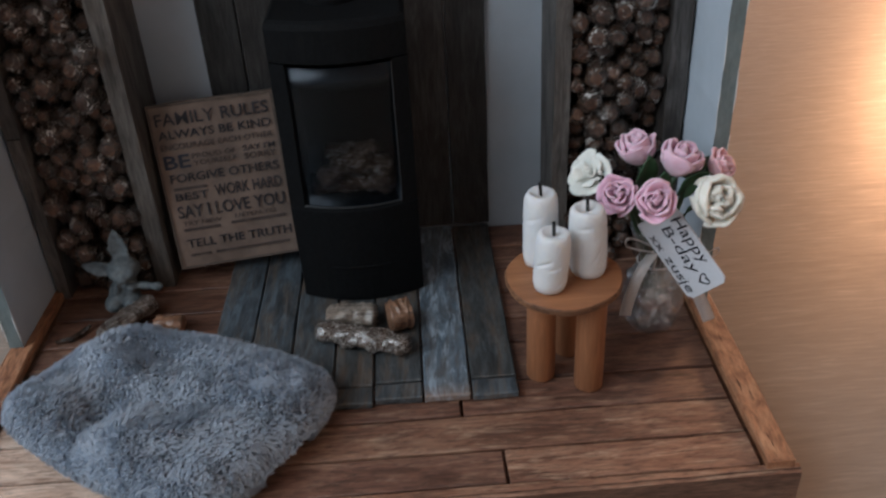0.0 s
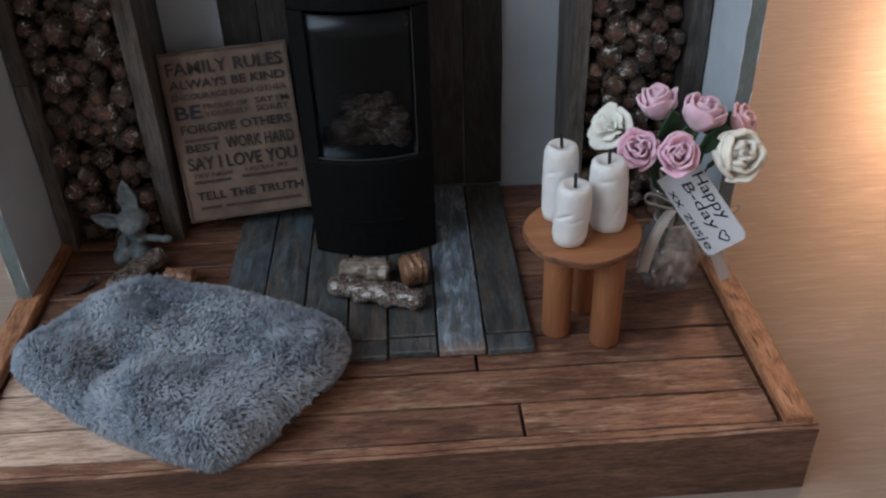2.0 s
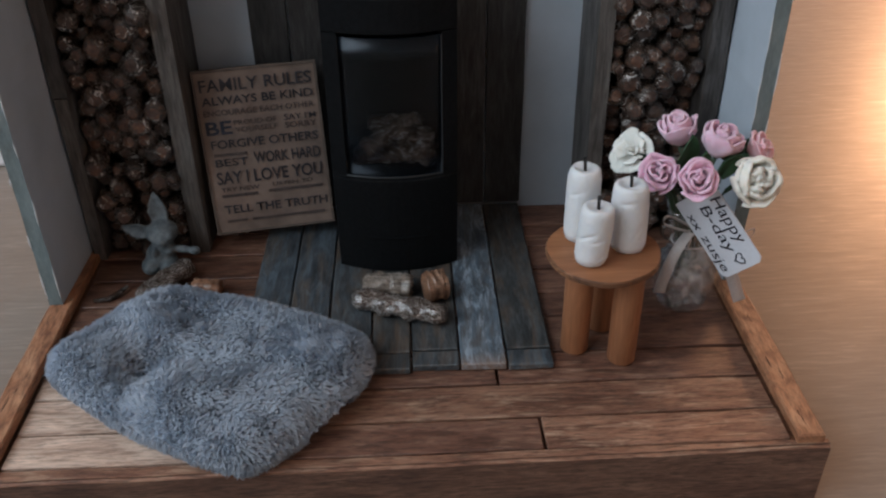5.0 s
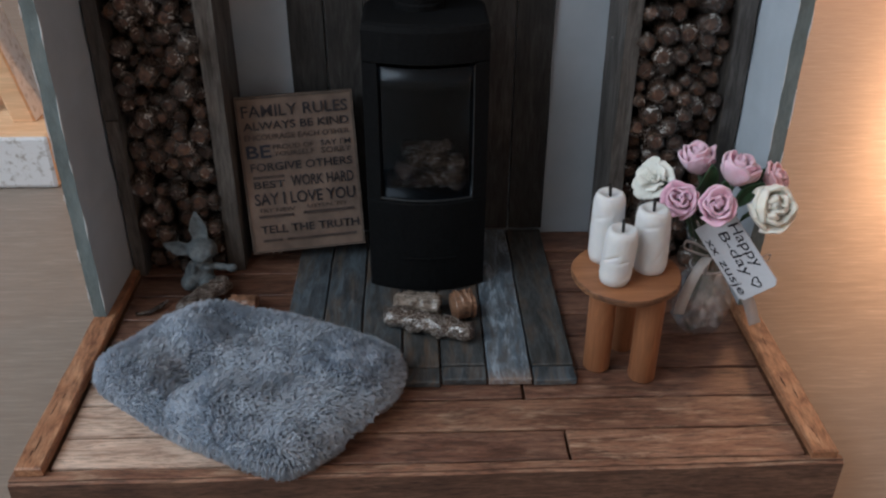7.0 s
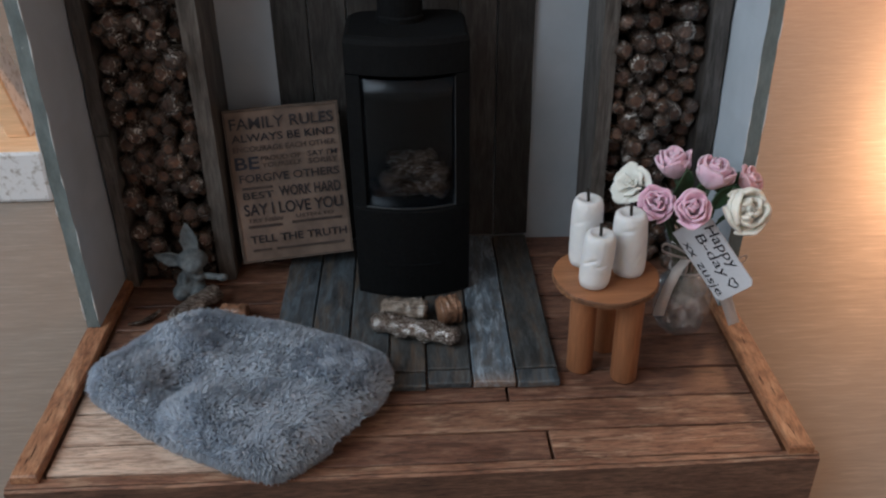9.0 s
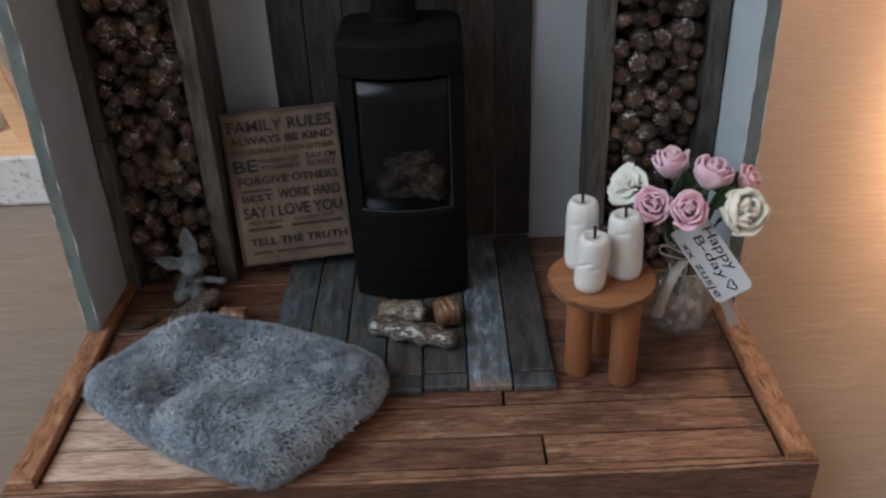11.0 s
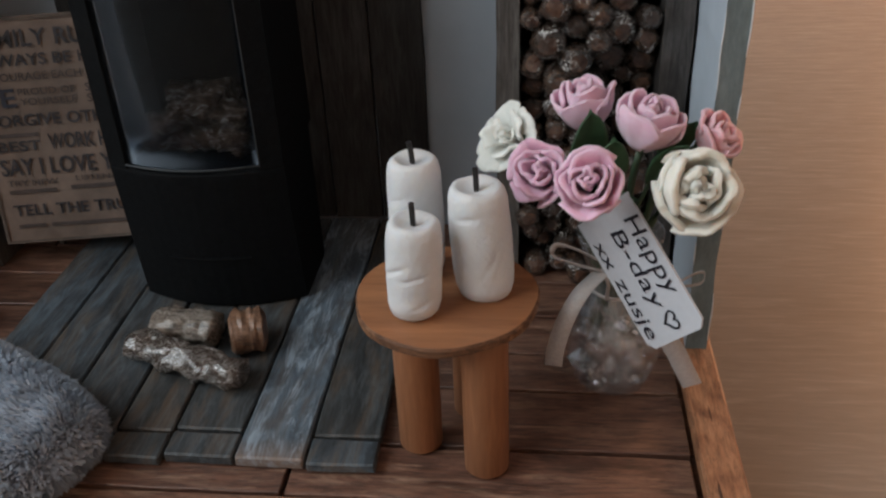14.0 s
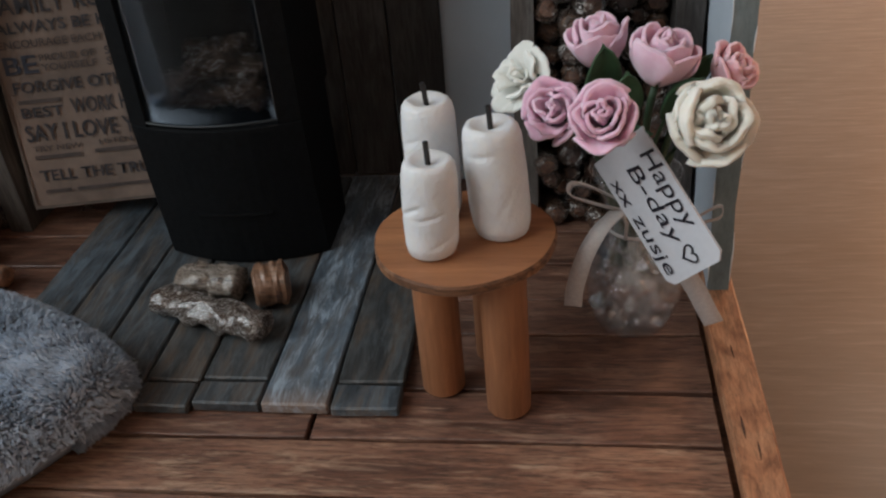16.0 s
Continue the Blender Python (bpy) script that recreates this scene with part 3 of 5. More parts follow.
# edge battens along both sides of the floor
for side, x0, x1, ends in ((-1, -0.972, -0.907, 0.084), (1, 0.922, 0.986, 0.090)):
    bm = box(x0, x1, ends, 1.215, 0.0, 0.025)
    for e in [e for e in bm.edges if abs(e.verts[0].co.y - e.verts[1].co.y) > 0.5]:
        bmesh.ops.subdivide_edges(bm, edges=[e], cuts=30)
    bmesh.ops.bevel(bm, geom=[e for e in bm.edges if e.is_boundary is False and abs(e.verts[0].co.z - e.verts[1].co.z) < 1e-6 and e.verts[0].co.z > 0.02 and len(e.link_faces) == 2 and abs(e.calc_face_angle(0)) > 1], offset=0.004, segments=1, affect="EDGES")
    wobble(bm, 0.003, 9, side)
    for v in bm.verts:
        v.co.z = max(v.co.z, 0.0)
    batten = solid("trim", bm, M["trim"], label="narrow stained wooden batten along the floor edge", category="trim", group="floor edge battens", kind="structure")
    rng = random.Random(40 + side)
    for y in (0.14, 0.165, 0.30, 0.345, 0.52, 0.83):
        x, half, long = rng.uniform(x0 + 0.018, x1 - 0.018), rng.uniform(0.0013, 0.0026), rng.uniform(0.010, 0.036)
        bm = lathe([(0.1, -0.3), (1.0, 0.0), (0.1, 0.3)], 9, (0, 0, 0))
        for v in bm.verts:
            q = y + rng.uniform(-0.004, 0.004)
            v.co = Vector((x + v.co.x * half * rng.uniform(0.6, 1.3), q + v.co.y * long, 0.0252 + 0.004 * v.co.z))
        wobble(bm, 0.003, 9, side)
        part("crack", bm, M["crack"], batten)


def weave(x0, x1, cuts):
    xs = [x0, *cuts, x1]
    return list(zip(xs, xs[1:]))


# ---- cushion ----
def cushion():
    """A floppy plush cushion: a rounded quadrilateral with dents, and its pile."""
    T, L, F, R = Vector((-0.640, 0.756)), Vector((-0.952, 0.385)), Vector((-0.305, -0.034)), Vector((0.026, 0.426))
    origin = (-0.46, 0.38, 0.0)
    n = 72

    def plan(u, v):
        # rounds the corners by pulling the square to a superellipse
        a, b = 2 * u - 1, 2 * v - 1
        k = 1 - 0.185 * (a * a * b * b)
        a, b = a * k, b * k
        pinch = 1 - 0.02 * (1 - b * b) * abs(a) ** 3 - 0.015 * (1 - a * a) * abs(b) ** 3
        u, v = (a * pinch + 1) / 2, (b * pinch + 1) / 2
        return (L * (1 - u) + F * u) * (1 - v) + (T * (1 - u) + R * u) * v

    def top(u, v):
        a, b = abs(2 * u - 1), abs(2 * v - 1)
        edge = max(0.0, 1 - a ** 11) ** 0.5 * max(0.0, 1 - b ** 11) ** 0.5
        def hill(u0, v0, wu, wv, tilt=0.0):
            c, d = math.cos(tilt), math.sin(tilt)
            p, q = (u - u0) * c + (v - v0) * d, (v - v0) * c - (u - u0) * d
            return math.exp(-(p / wu) ** 2 - (q / wv) ** 2)

        h = 0.084 + 0.020 * hill(0.88, 0.22, 0.25, 0.25) + 0.014 * hill(0.95, 0.9, 0.3, 0.3)
        h += 0.022 * hill(0.15, 0.15, 0.20, 0.16) + 0.026 * hill(0.63, 0.24, 0.16, 0.10, 0.5)
        h += 0.014 * hill(0.26, 0.56, 0.22, 0.07, -0.3) + 0.012 * hill(0.75, 0.68, 0.20, 0.22)
        h -= 0.040 * hill(0.37, 0.28, 0.075, 0.15, 0.35)
        h -= 0.020 * hill(0.56, 0.48, 0.24, 0.07, 0.4)
        h -= 0.013 * hill(0.34, 0.73, 0.20, 0.06, -0.2)
        p = plan(u, v)
        h += 0.012 * noise.noise((p.x * 7, p.y * 7, 3)) + 0.006 * noise.noise((p.x * 22, p.y * 22, 8))
        return 0.012 + edge * max(0.02, h)

    bm = bmesh.new()
    up = [[None] * (n + 1) for _ in range(n + 1)]
    for i in range(n + 1):
        for j in range(n + 1):
            p = plan(i / n, j / n)
            rim = i in (0, n) or j in (0, n)
            up[i][j] = bm.verts.new((p.x, p.y, 0.050 if rim else max(0.046, top(i / n, j / n))))
    low = [[up[i][j] if (i in (0, n) or j in (0, n)) else bm.verts.new((*(plan(0.04 + 0.92 * i / n, 0.04 + 0.92 * j / n)), 0.003)) for j in range(n + 1)] for i in range(n + 1)]
    for i in range(n):
        for j in range(n):
            bm.faces.new((up[i][j], up[i + 1][j], up[i + 1][j + 1], up[i][j + 1]))
            bm.faces.new((low[i][j], low[i][j + 1], low[i + 1][j + 1], low[i + 1][j]))
    bmesh.ops.recalc_face_normals(bm, faces=bm.faces)
    # pile: locks of short strands that lean together to one tip
    rng = random.Random(7)
    verts, faces, normals = [], [], []
    tops = [f for f in bm.faces if f.normal.z > -0.6 and f.calc_center_median().z > 0.012]
    areas = np.cumsum([f.calc_area() for f in tops])
    spots = np.random.RandomState(5).rand(29000) * areas[-1]
    for k in np.searchsorted(areas, spots):
        f = tops[min(k, len(tops) - 1)]
        q = [v.co for v in f.verts]
        a, b = rng.random(), rng.random()
        root = (q[0] * (1 - a) + q[1] * a) * (1 - b) + (q[3] * (1 - a) + q[2] * a) * b
        flow = noise.noise_vector(root * 6.0 + Vector((1, 4, 9)))
        swirl = noise.noise_vector(root * 26.0 + Vector((7, 2, 5)))
        lay = Vector((rng.gauss(0, 1), rng.gauss(0, 1), rng.gauss(0, 1)))
        comb = Vector((0.45 + flow.x + 0.55 * swirl.x, -0.35 + flow.y + 0.55 * swirl.y, 0.0))
        comb -= f.normal * comb.dot(f.normal)
        way = (f.normal * 0.72 + comb * 0.80 + lay * 0.10).normalized()
        long = rng.uniform(0.013, 0.022)
        point = root + way * long
        e1 = f.normal.cross(Vector((0.3, 0.9, 0.2))).normalized()
        e2 = f.normal.cross(e1)
        for _ in range(6):
            a, q = rng.uniform(0, 6.283), 0.0042 * math.sqrt(rng.random())
            p = root + (e1 * math.cos(a) + e2 * math.sin(a)) * q - f.normal * 0.002
            tip = p.lerp(point, 0.86) + way * long * rng.uniform(0.05, 0.22)
            mid = p.lerp(tip, 0.5) + f.normal * 0.0022
            side = (tip - p).cross(Vector((rng.uniform(-1, 1), rng.uniform(-1, 1), rng.uniform(-1, 1)))).normalized() * rng.uniform(0.0006, 0.0011)
            if side.cross(mid - p).dot(f.normal) < 0:
                side = -side
            base = len(verts)
            normals += [(f.normal * 0.35 + way * 0.35 + side.cross(mid - p).normalized() * 0.8).normalized()] * 5
            for c in (p - side, p + side, mid + side * 0.9, mid - side * 0.9, tip):
                verts.append((c.x * D - origin[0] * D, c.y * D - origin[1] * D, max(c.z, 0.001) * D))
            faces += [(base, base + 1, base + 2, base + 3), (base + 3, base + 2, base + 4)]
    th = thing("cushion", origin, label="soft grey-blue plush floor cushion, dented, lying on the planks", category="cushion")
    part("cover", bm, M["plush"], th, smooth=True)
    me = bpy.data.meshes.new("plush_fur")
    me.from_pydata(verts, [], faces)
    me.shade_smooth()
    me.normals_split_custom_set_from_vertices(normals)
    me.materials.append(M["strand"])
    ob = new("plush_fur", me)
    ob.parent = th
    tagged(ob, "short plush pile", kind="stuff")


cushion()


# ---- stove ----
def stove():
    CX, HW, BACK = 0.008, 0.172, 1.07
    th = thing("wood_stove", (CX, 0.93, 0.022), label="matt black miniature wood stove with a curved glass door", category="stove")

    def front(x, z):
        lean = 0.028 * max(0.0, (0.33 - z) / 0.33)
        return 0.782 + lean + 0.045 * ((x - CX) / HW) ** 2

    def outline(z, n=14, hw=HW, r=0.05, inset=0.0):
        pts = [(CX - hw + 2 * hw * k / n, front(CX - hw + 2 * hw * k / n, z) + inset) for k in range(n + 1)]
        for k in range(5):
            a = math.pi / 2 * k / 4
            pts.append((CX + hw - r + r * math.cos(a), BACK - r + r * math.sin(a)))
        for k in range(5):
            a = math.pi / 2 + math.pi / 2 * k / 4
            pts.append((CX - hw + r + r * math.cos(a), BACK - r + r * math.sin(a)))
        return pts

    def prism(levels):
        bm = bmesh.new()
        rings = [[bm.verts.new((x, y, z)) for x, y in outline(zz, hw=hw, inset=inset)] for z, zz, hw, inset in levels]
        for a, b in zip(rings, rings[1:]):
            for i in range(len(a)):
                bm.faces.new((a[i], a[(i + 1) % len(a)], b[(i + 1) % len(a)], b[i]))
        bm.faces.new(rings[0][::-1])
        bm.faces.new(rings[-1])
        return bm

    body = part("body", prism([(0.022, 0.0, HW, 0.008), (0.03, 0.0, HW, 0.0), (0.16, 0.16, HW, 0), (0.33, 0.33, HW, 0), (0.338, 0.338, HW, 0.0), (0.342, 0.34, HW, 0.006)]), M["iron"], th)
    part("top_plate", prism([(0.748, 0.75, HW, 0.006), (0.752, 0.75, HW, 0.0), (0.835, 0.8, HW, 0.0), (0.848, 0.8, HW - 0.003, 0.006), (0.854, 0.8, HW - 0.012, 0.02)]), M["iron"], th)
    # cheeks beside the door, back and firebox
    for s in (-1, 1):
        x0, x1 = (CX - HW, CX - 0.132) if s < 0 else (CX + 0.132, CX + HW)
        bm = bmesh.new()
        pts = [(x0, front(x0, 0.5)), (x1, front(x1, 0.5)), (x1, BACK - 0.02), (x0, BACK - 0.05)]
        ra = [bm.verts.new((x, y, 0.342)) for x, y in pts]
        rb = [bm.verts.new((x, y, 0.748)) for x, y in pts]
        for i in range(4):
            bm.faces.new((ra[i], ra[(i + 1) % 4], rb[(i + 1) % 4], rb[i]))
        bm.faces.new(ra[::-1])
        bm.faces.new(rb)
        part("cheek", bm, M["iron"], th)
    part("firebox_back", box(CX - 0.131, CX + 0.131, BACK - 0.06, BACK - 0.02, 0.343, 0.747), M["soot_gap_dark"], th)
    # door: glass with a thin bright bead round it
    door = part("door_frame", tube([(CX - 0.131 + 0.262 * k / 16, front(CX - 0.131 + 0.262 * k / 16, 0.5) + 0.002, 0.35) for k in range(17)], 0.0022, 6), M["steel"], th, "thin silver bead")
    part("bead", tube([(CX + 0.131, front(CX + 0.131, 0.5) + 0.002, 0.35), (CX + 0.131, front(CX + 0.131, 0.5) + 0.002, 0.74)], 0.0022, 6), M["steel"], door)
    part("bead", tube([(CX - 0.131, front(CX - 0.131, 0.5) + 0.002, 0.35), (CX - 0.131, front(CX - 0.131, 0.5) + 0.002, 0.74)], 0.0016, 6), M["iron"], door)
    glass = part("glass", sheet(lambda u, v: (CX - 0.129 + 0.258 * u, front(CX - 0.129 + 0.258 * u, 0.5) + 0.006, 0.352 + 0.388 * v), 18, 6, 0.003), M["pane"], door, "curved clear stove glass", smooth=True)
    glass.visible_shadow = False
    # ash drawer lip
    part("drawer_lip", sheet(lambda u, v: (CX - 0.085 + 0.17 * u, front(CX - 0.085 + 0.17 * u, 0.15) - 0.002, 0.146 + 0.006 * v), 12, 1, 0.004), M["iron"], th)
    # flue with its collar
    part("flue_pipe", lathe([(0.064, 0.85), (0.064, TOP - 0.001)], 28, (-0.008, 0.985, 0)), M["iron"], th, smooth=False)
    part("flue_collar", lathe([(0.07, 0.853), (0.07, 0.868), (0.066, 0.872)], 28, (-0.008, 0.985, 0)), M["iron"], th)


stove()


def firewood(name, a, b, r, material, seed, flat=0.8, label="", cat="firewood", group="", rough=1.0):
    """A split stick between two points, with a torn uneven skin."""
    a, b = Vector(a), Vector(b)
    n = 26
    rng = random.Random(seed)
    bm = bmesh.new()
    way = (b - a).normalized()
    side = way.cross(Vector((0, 0, 1))).normalized()
    up = side.cross(way)
    rings = []
    for k in range(n + 1):
        p = a.lerp(b, k / n)
        ring = []
        for i in range(18):
            t = 2 * math.pi * i / 18
            w = 1 + rough * 0.30 * noise.noise((p.x * 32 + seed, i * 0.7, p.y * 32)) + rough * 0.24 * noise.noise((p.x * 90, i * 1.9 + seed, p.y * 60)) + rough * rng.uniform(-0.07, 0.07)
            taper = 0.72 if k in (0, n) else 1.0
            q = p + way * (0.5 * rough * r * noise.noise((i * 0.9, seed, 1)) if k in (0, n) else 0)
            ring.append(bm.verts.new(q + side * math.cos(t) * r * w * taper + up * math.sin(t) * r * w * flat * taper))
        rings.append(ring)
    for x, y in zip(rings, rings[1:]):
        for i in range(18):
            bm.faces.new((x[i], x[(i + 1) % 18], y[(i + 1) % 18], y[i]))
    bm.faces.new(rings[0][::-1])
    bm.faces.new(rings[-1])
    low = min(v.co.z for v in bm.verts)
    return solid(name, bm, material, ((a + b) / 2).to_tuple()[:2] + (low,), smooth=True, label=label, category=cat, group=group)


MAT = 0.022  # top of the grey hearth boards
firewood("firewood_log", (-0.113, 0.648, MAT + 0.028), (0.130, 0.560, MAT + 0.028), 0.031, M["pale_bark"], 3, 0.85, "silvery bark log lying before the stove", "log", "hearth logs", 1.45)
firewood("firewood_log", (-0.090, 0.712, MAT + 0.031), (0.045, 0.694, MAT + 0.031), 0.034, M["grey_bark"], 11, 0.9, "split grey bark log lying before the stove", "log", "hearth logs")


M["stub"] = wood("pinkish_brown_log_wood", (0.10, 0.045, 0.024), (0.27, 0.14, 0.082), (0.46, 0.29, 0.20), "x", 0.9, 0.4, 0.4)
firewood("log_stub", (0.080, 0.672, MAT + 0.041), (0.138, 0.690, MAT + 0.041), 0.043, M["stub"], 17, 0.95, "short pinkish-brown log stub with rough grain", "log", "hearth logs", 0.85)
for k, (a, b, r) in enumerate((((-0.105, 0.875, 0.374), (0.112, 0.880, 0.376), 0.026), ((-0.02, 0.945, 0.376), (0.112, 0.835, 0.382), 0.028), ((-0.075, 0.842, 0.402), (0.02, 0.90, 0.450), 0.027),
                            ((0.112, 0.862, 0.412), (-0.005, 0.885, 0.458), 0.032), ((-0.06, 0.93, 0.445), (0.085, 0.90, 0.462), 0.024), ((0.02, 0.85, 0.43), (0.075, 0.872, 0.49), 0.017))):
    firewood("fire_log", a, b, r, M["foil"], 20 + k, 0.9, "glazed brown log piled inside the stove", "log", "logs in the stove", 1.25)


# ---- log racks ----
def log_mesh(seed):
    """A short log lying along y with its cut end at y = 0."""
    rng = random.Random(seed)
    bm = bmesh.new()
    seg, r, long = 11, 1.0, 0.18
    shape = [1 + rng.uniform(-0.13, 0.13) for _ in range(seg)]
    rings = []
    for y, s in ((0.0, 0.80), (0.004, 0.95), (0.012, 1.03), (0.028, 1.0), (0.05, 1.03), (0.10, 0.98), (long, 1.0)):
        rings.append([bm.verts.new((math.cos(2 * math.pi * i / seg) * 0.032 * s * shape[i] * (1 + rng.uniform(-0.05, 0.05)), y, math.sin(2 * math.pi * i / seg) * 0.032 * s * shape[i])) for i in range(seg)])
    for a, b in zip(rings, rings[1:]):
        for i in range(seg):
            bm.faces.new((a[i], b[i], b[(i + 1) % seg], a[(i + 1) % seg]))
    inner = [bm.verts.new((v.co.x * 0.72, -0.001 + rng.uniform(-0.003, 0.001), v.co.z * 0.72)) for v in rings[0]]
    mid = bm.verts.new((rng.uniform(-0.004, 0.004), -0.004, rng.uniform(-0.004, 0.004)))
    for i in range(seg):
        j = (i + 1) % seg
        bm.faces.new((rings[0][j], inner[j], inner[i], rings[0][i])).material_index = 0
        bm.faces.new((inner[j], mid, inner[i])).material_index = 1
    bm.faces.new(rings[-1])
    bmesh.ops.recalc_face_normals(bm, faces=bm.faces)
    for f in bm.faces:
        f.smooth = f.material_index == 0
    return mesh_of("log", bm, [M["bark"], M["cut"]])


LOGS = [log_mesh(s) for s in range(9)]


def packed(x0, x1, z0, z1, n, seed):
    """Loosely packed rounds in a rectangle: x, z and radius."""
    rs = np.random.RandomState(seed)
    r = rs.uniform(0.021, 0.036, n)
    p = np.c_[rs.uniform(x0, x1, n), rs.uniform(z0, z1, n)]
    for _ in range(260):
        d = p[:, None] - p[None]
        far = np.hypot(d[..., 0], d[..., 1]) + 1e-9
        over = np.maximum(0, (r[:, None] + r[None]) * 0.97 - far)
        np.fill_diagonal(over, 0)
        p += (d / far[..., None] * over[..., None] * 0.28).sum(1)
        p[:, 0] = np.clip(p[:, 0], x0 + r * 0.9, x1 - r * 0.9)
        p[:, 1] = np.clip(p[:, 1], z0 + r * 0.95, z1 - r * 0.9)
    return np.c_[p, r]


def log_rack(x0, x1, boards, seed, label):
    th = thing("log_rack", ((x0 + x1) / 2, 1.09, 0.0), label=label, category="log rack", group="log racks beside the stove")
    for k, (a, b, y0, z0, z1, mat) in enumerate(boards):
        bm = box(a, b, y0, 1.216, z0, z1)
        for e in [e for e in bm.edges if abs(e.verts[0].co.z - e.verts[1].co.z) > 0.1]:
            bmesh.ops.subdivide_edges(bm, edges=[e], cuts=24)
        wobble(bm, 0.0035, 7, seed + k)
        for v in bm.verts:
            v.co.z = max(v.co.z, z0)
            v.co.y = min(v.co.y, 1.217)
        part("side_board", bm, M[mat], th)
    # near-black board: shade in the gaps between logs, put in as colour
    part("back_board", box(x0, x1, 1.17, 1.216, 0.0, TOP), M["soot_gap_dark"], th)
    rng = random.Random(seed)
    for x, z, r in packed(x0, x1, 0.0, 1.2, 124, seed):
        piece("log", LOGS[rng.randrange(9)], th, Matrix.Translation((x, 0.99 + rng.uniform(-0.05, 0.05), z)) @ Euler((rng.uniform(-0.30, 0.2), 0, rng.uniform(-0.26, 0.26))).to_matrix().to_4x4() @ Matrix.Rotation(rng.uniform(0, 6.28), 4, "Y") @ Matrix.Diagonal((r / 0.0345, 1, r / 0.0345, 1)))


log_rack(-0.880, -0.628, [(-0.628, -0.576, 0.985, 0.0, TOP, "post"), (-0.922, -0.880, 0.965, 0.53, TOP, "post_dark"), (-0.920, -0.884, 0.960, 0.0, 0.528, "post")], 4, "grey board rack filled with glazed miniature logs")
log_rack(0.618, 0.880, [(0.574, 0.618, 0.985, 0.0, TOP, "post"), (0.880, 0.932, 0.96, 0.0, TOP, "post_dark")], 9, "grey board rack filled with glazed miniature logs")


# ---- sign ----
def family_sign():
    TL, TR, BL = Vector((-0.557, 1.089, 0.548)), Vector((-0.203, 1.135, 0.558)), Vector((-0.544, 0.985, 0.062))
    x = (TR - TL)
    up = (TL - BL)
    W, Hh = x.length, up.length
    m = frame_of(BL, x, up)
    th = thing("wooden_sign", (-0.37, 1.03, 0.0), label="aged brown sign with dark printed family rules, leaning back", category="sign")
    bm = box(0, W, 0, Hh, -0.022, 0.0)
    cut_up(bm, 5)
    for f in bm.faces:
        f.material_index = 0 if f.normal.z > 0.5 else 1
    wobble(bm, 0.0022, 14)
    for v in bm.verts:
        v.co = m @ v.co
    part("board", bm, [M["sign"], M["sign_rim"]], th)
    for a, b, w, h in ((0, 0, W, 0.007), (0, Hh - 0.007, W, 0.007), (0, 0.008, 0.007, Hh - 0.016), (W - 0.007, 0.008, 0.007, Hh - 0.016)):
        bar(m, a, b, w, h, M["sign_rim"], th, name="worn_border")
    for u in (0.25, 0.8):
        foot = m @ Vector((W * u, Hh * 0.3, -0.03))
        part("back_strut", tube([foot, (foot.x - 0.01, foot.y + 0.03, 0.008 if u < 0.5 else 0.03)], 0.008, 8), M["sign_rim"], th)
    def line(text, x0, x1, y0, h, mat="sign_ink"):
        lettering(text, m @ Matrix.Translation((x0 * W, y0 * Hh, 0)), (x1 - x0) * W, h * Hh, M[mat], th, bold=0.008 if "M" in text else 0.017)

    line("FAMILY", 0.05, 0.52, 0.875, 0.072)
    line("RULES", 0.57, 0.95, 0.875, 0.072)
    line("ALWAYS BE KIND", 0.05, 0.95, 0.795, 0.05)
    line("ENCOURAGE EACH OTHER", 0.05, 0.95, 0.732, 0.035, "sign_ink_pale")
    line("BE", 0.05, 0.26, 0.62, 0.08, "sign_blue")
    line("PROUD OF", 0.28, 0.63, 0.668, 0.03, "sign_ink_pale")
    line("YOURSELF", 0.28, 0.63, 0.625, 0.03, "sign_ink_pale")
    line("SAY I'M", 0.69, 0.95, 0.668, 0.036)
    line("SORRY", 0.69, 0.95, 0.62, 0.036, "sign_ink_pale")
    line("FORGIVE OTHERS", 0.07, 0.95, 0.535, 0.052)
    bar(m, 0.08 * W, 0.487 * Hh, 0.27 * W, 0.018 * Hh, M["sign_ink_pale"], th)
    line("BEST", 0.08, 0.35, 0.425, 0.046)
    line("WORK HARD", 0.40, 0.95, 0.425, 0.07)
    line("SAY I LOVE YOU", 0.07, 0.95, 0.315, 0.078)
    line("TRY NEW", 0.09, 0.41, 0.268, 0.026, "sign_ink_pale")
    bar(m, 0.09 * W, 0.232 * Hh, 0.30 * W, 0.018 * Hh, M["sign_ink_pale"], th)
    line("LISTEN TO", 0.52, 0.86, 0.275, 0.024, "sign_ink_pale")
    bar(m, 0.48 * W, 0.238 * Hh, 0.45 * W, 0.018 * Hh, M["sign_ink_pale"], th)
    line("TELL THE TRUTH", 0.09, 0.96, 0.128, 0.052)
    bar(m, 0.10 * W, 0.072 * Hh, 0.17 * W, 0.016 * Hh, M["sign_ink_pale"], th)
    bar(m, 0.31 * W, 0.072 * Hh, 0.62 * W, 0.016 * Hh, M["sign_ink_pale"], th)


family_sign()


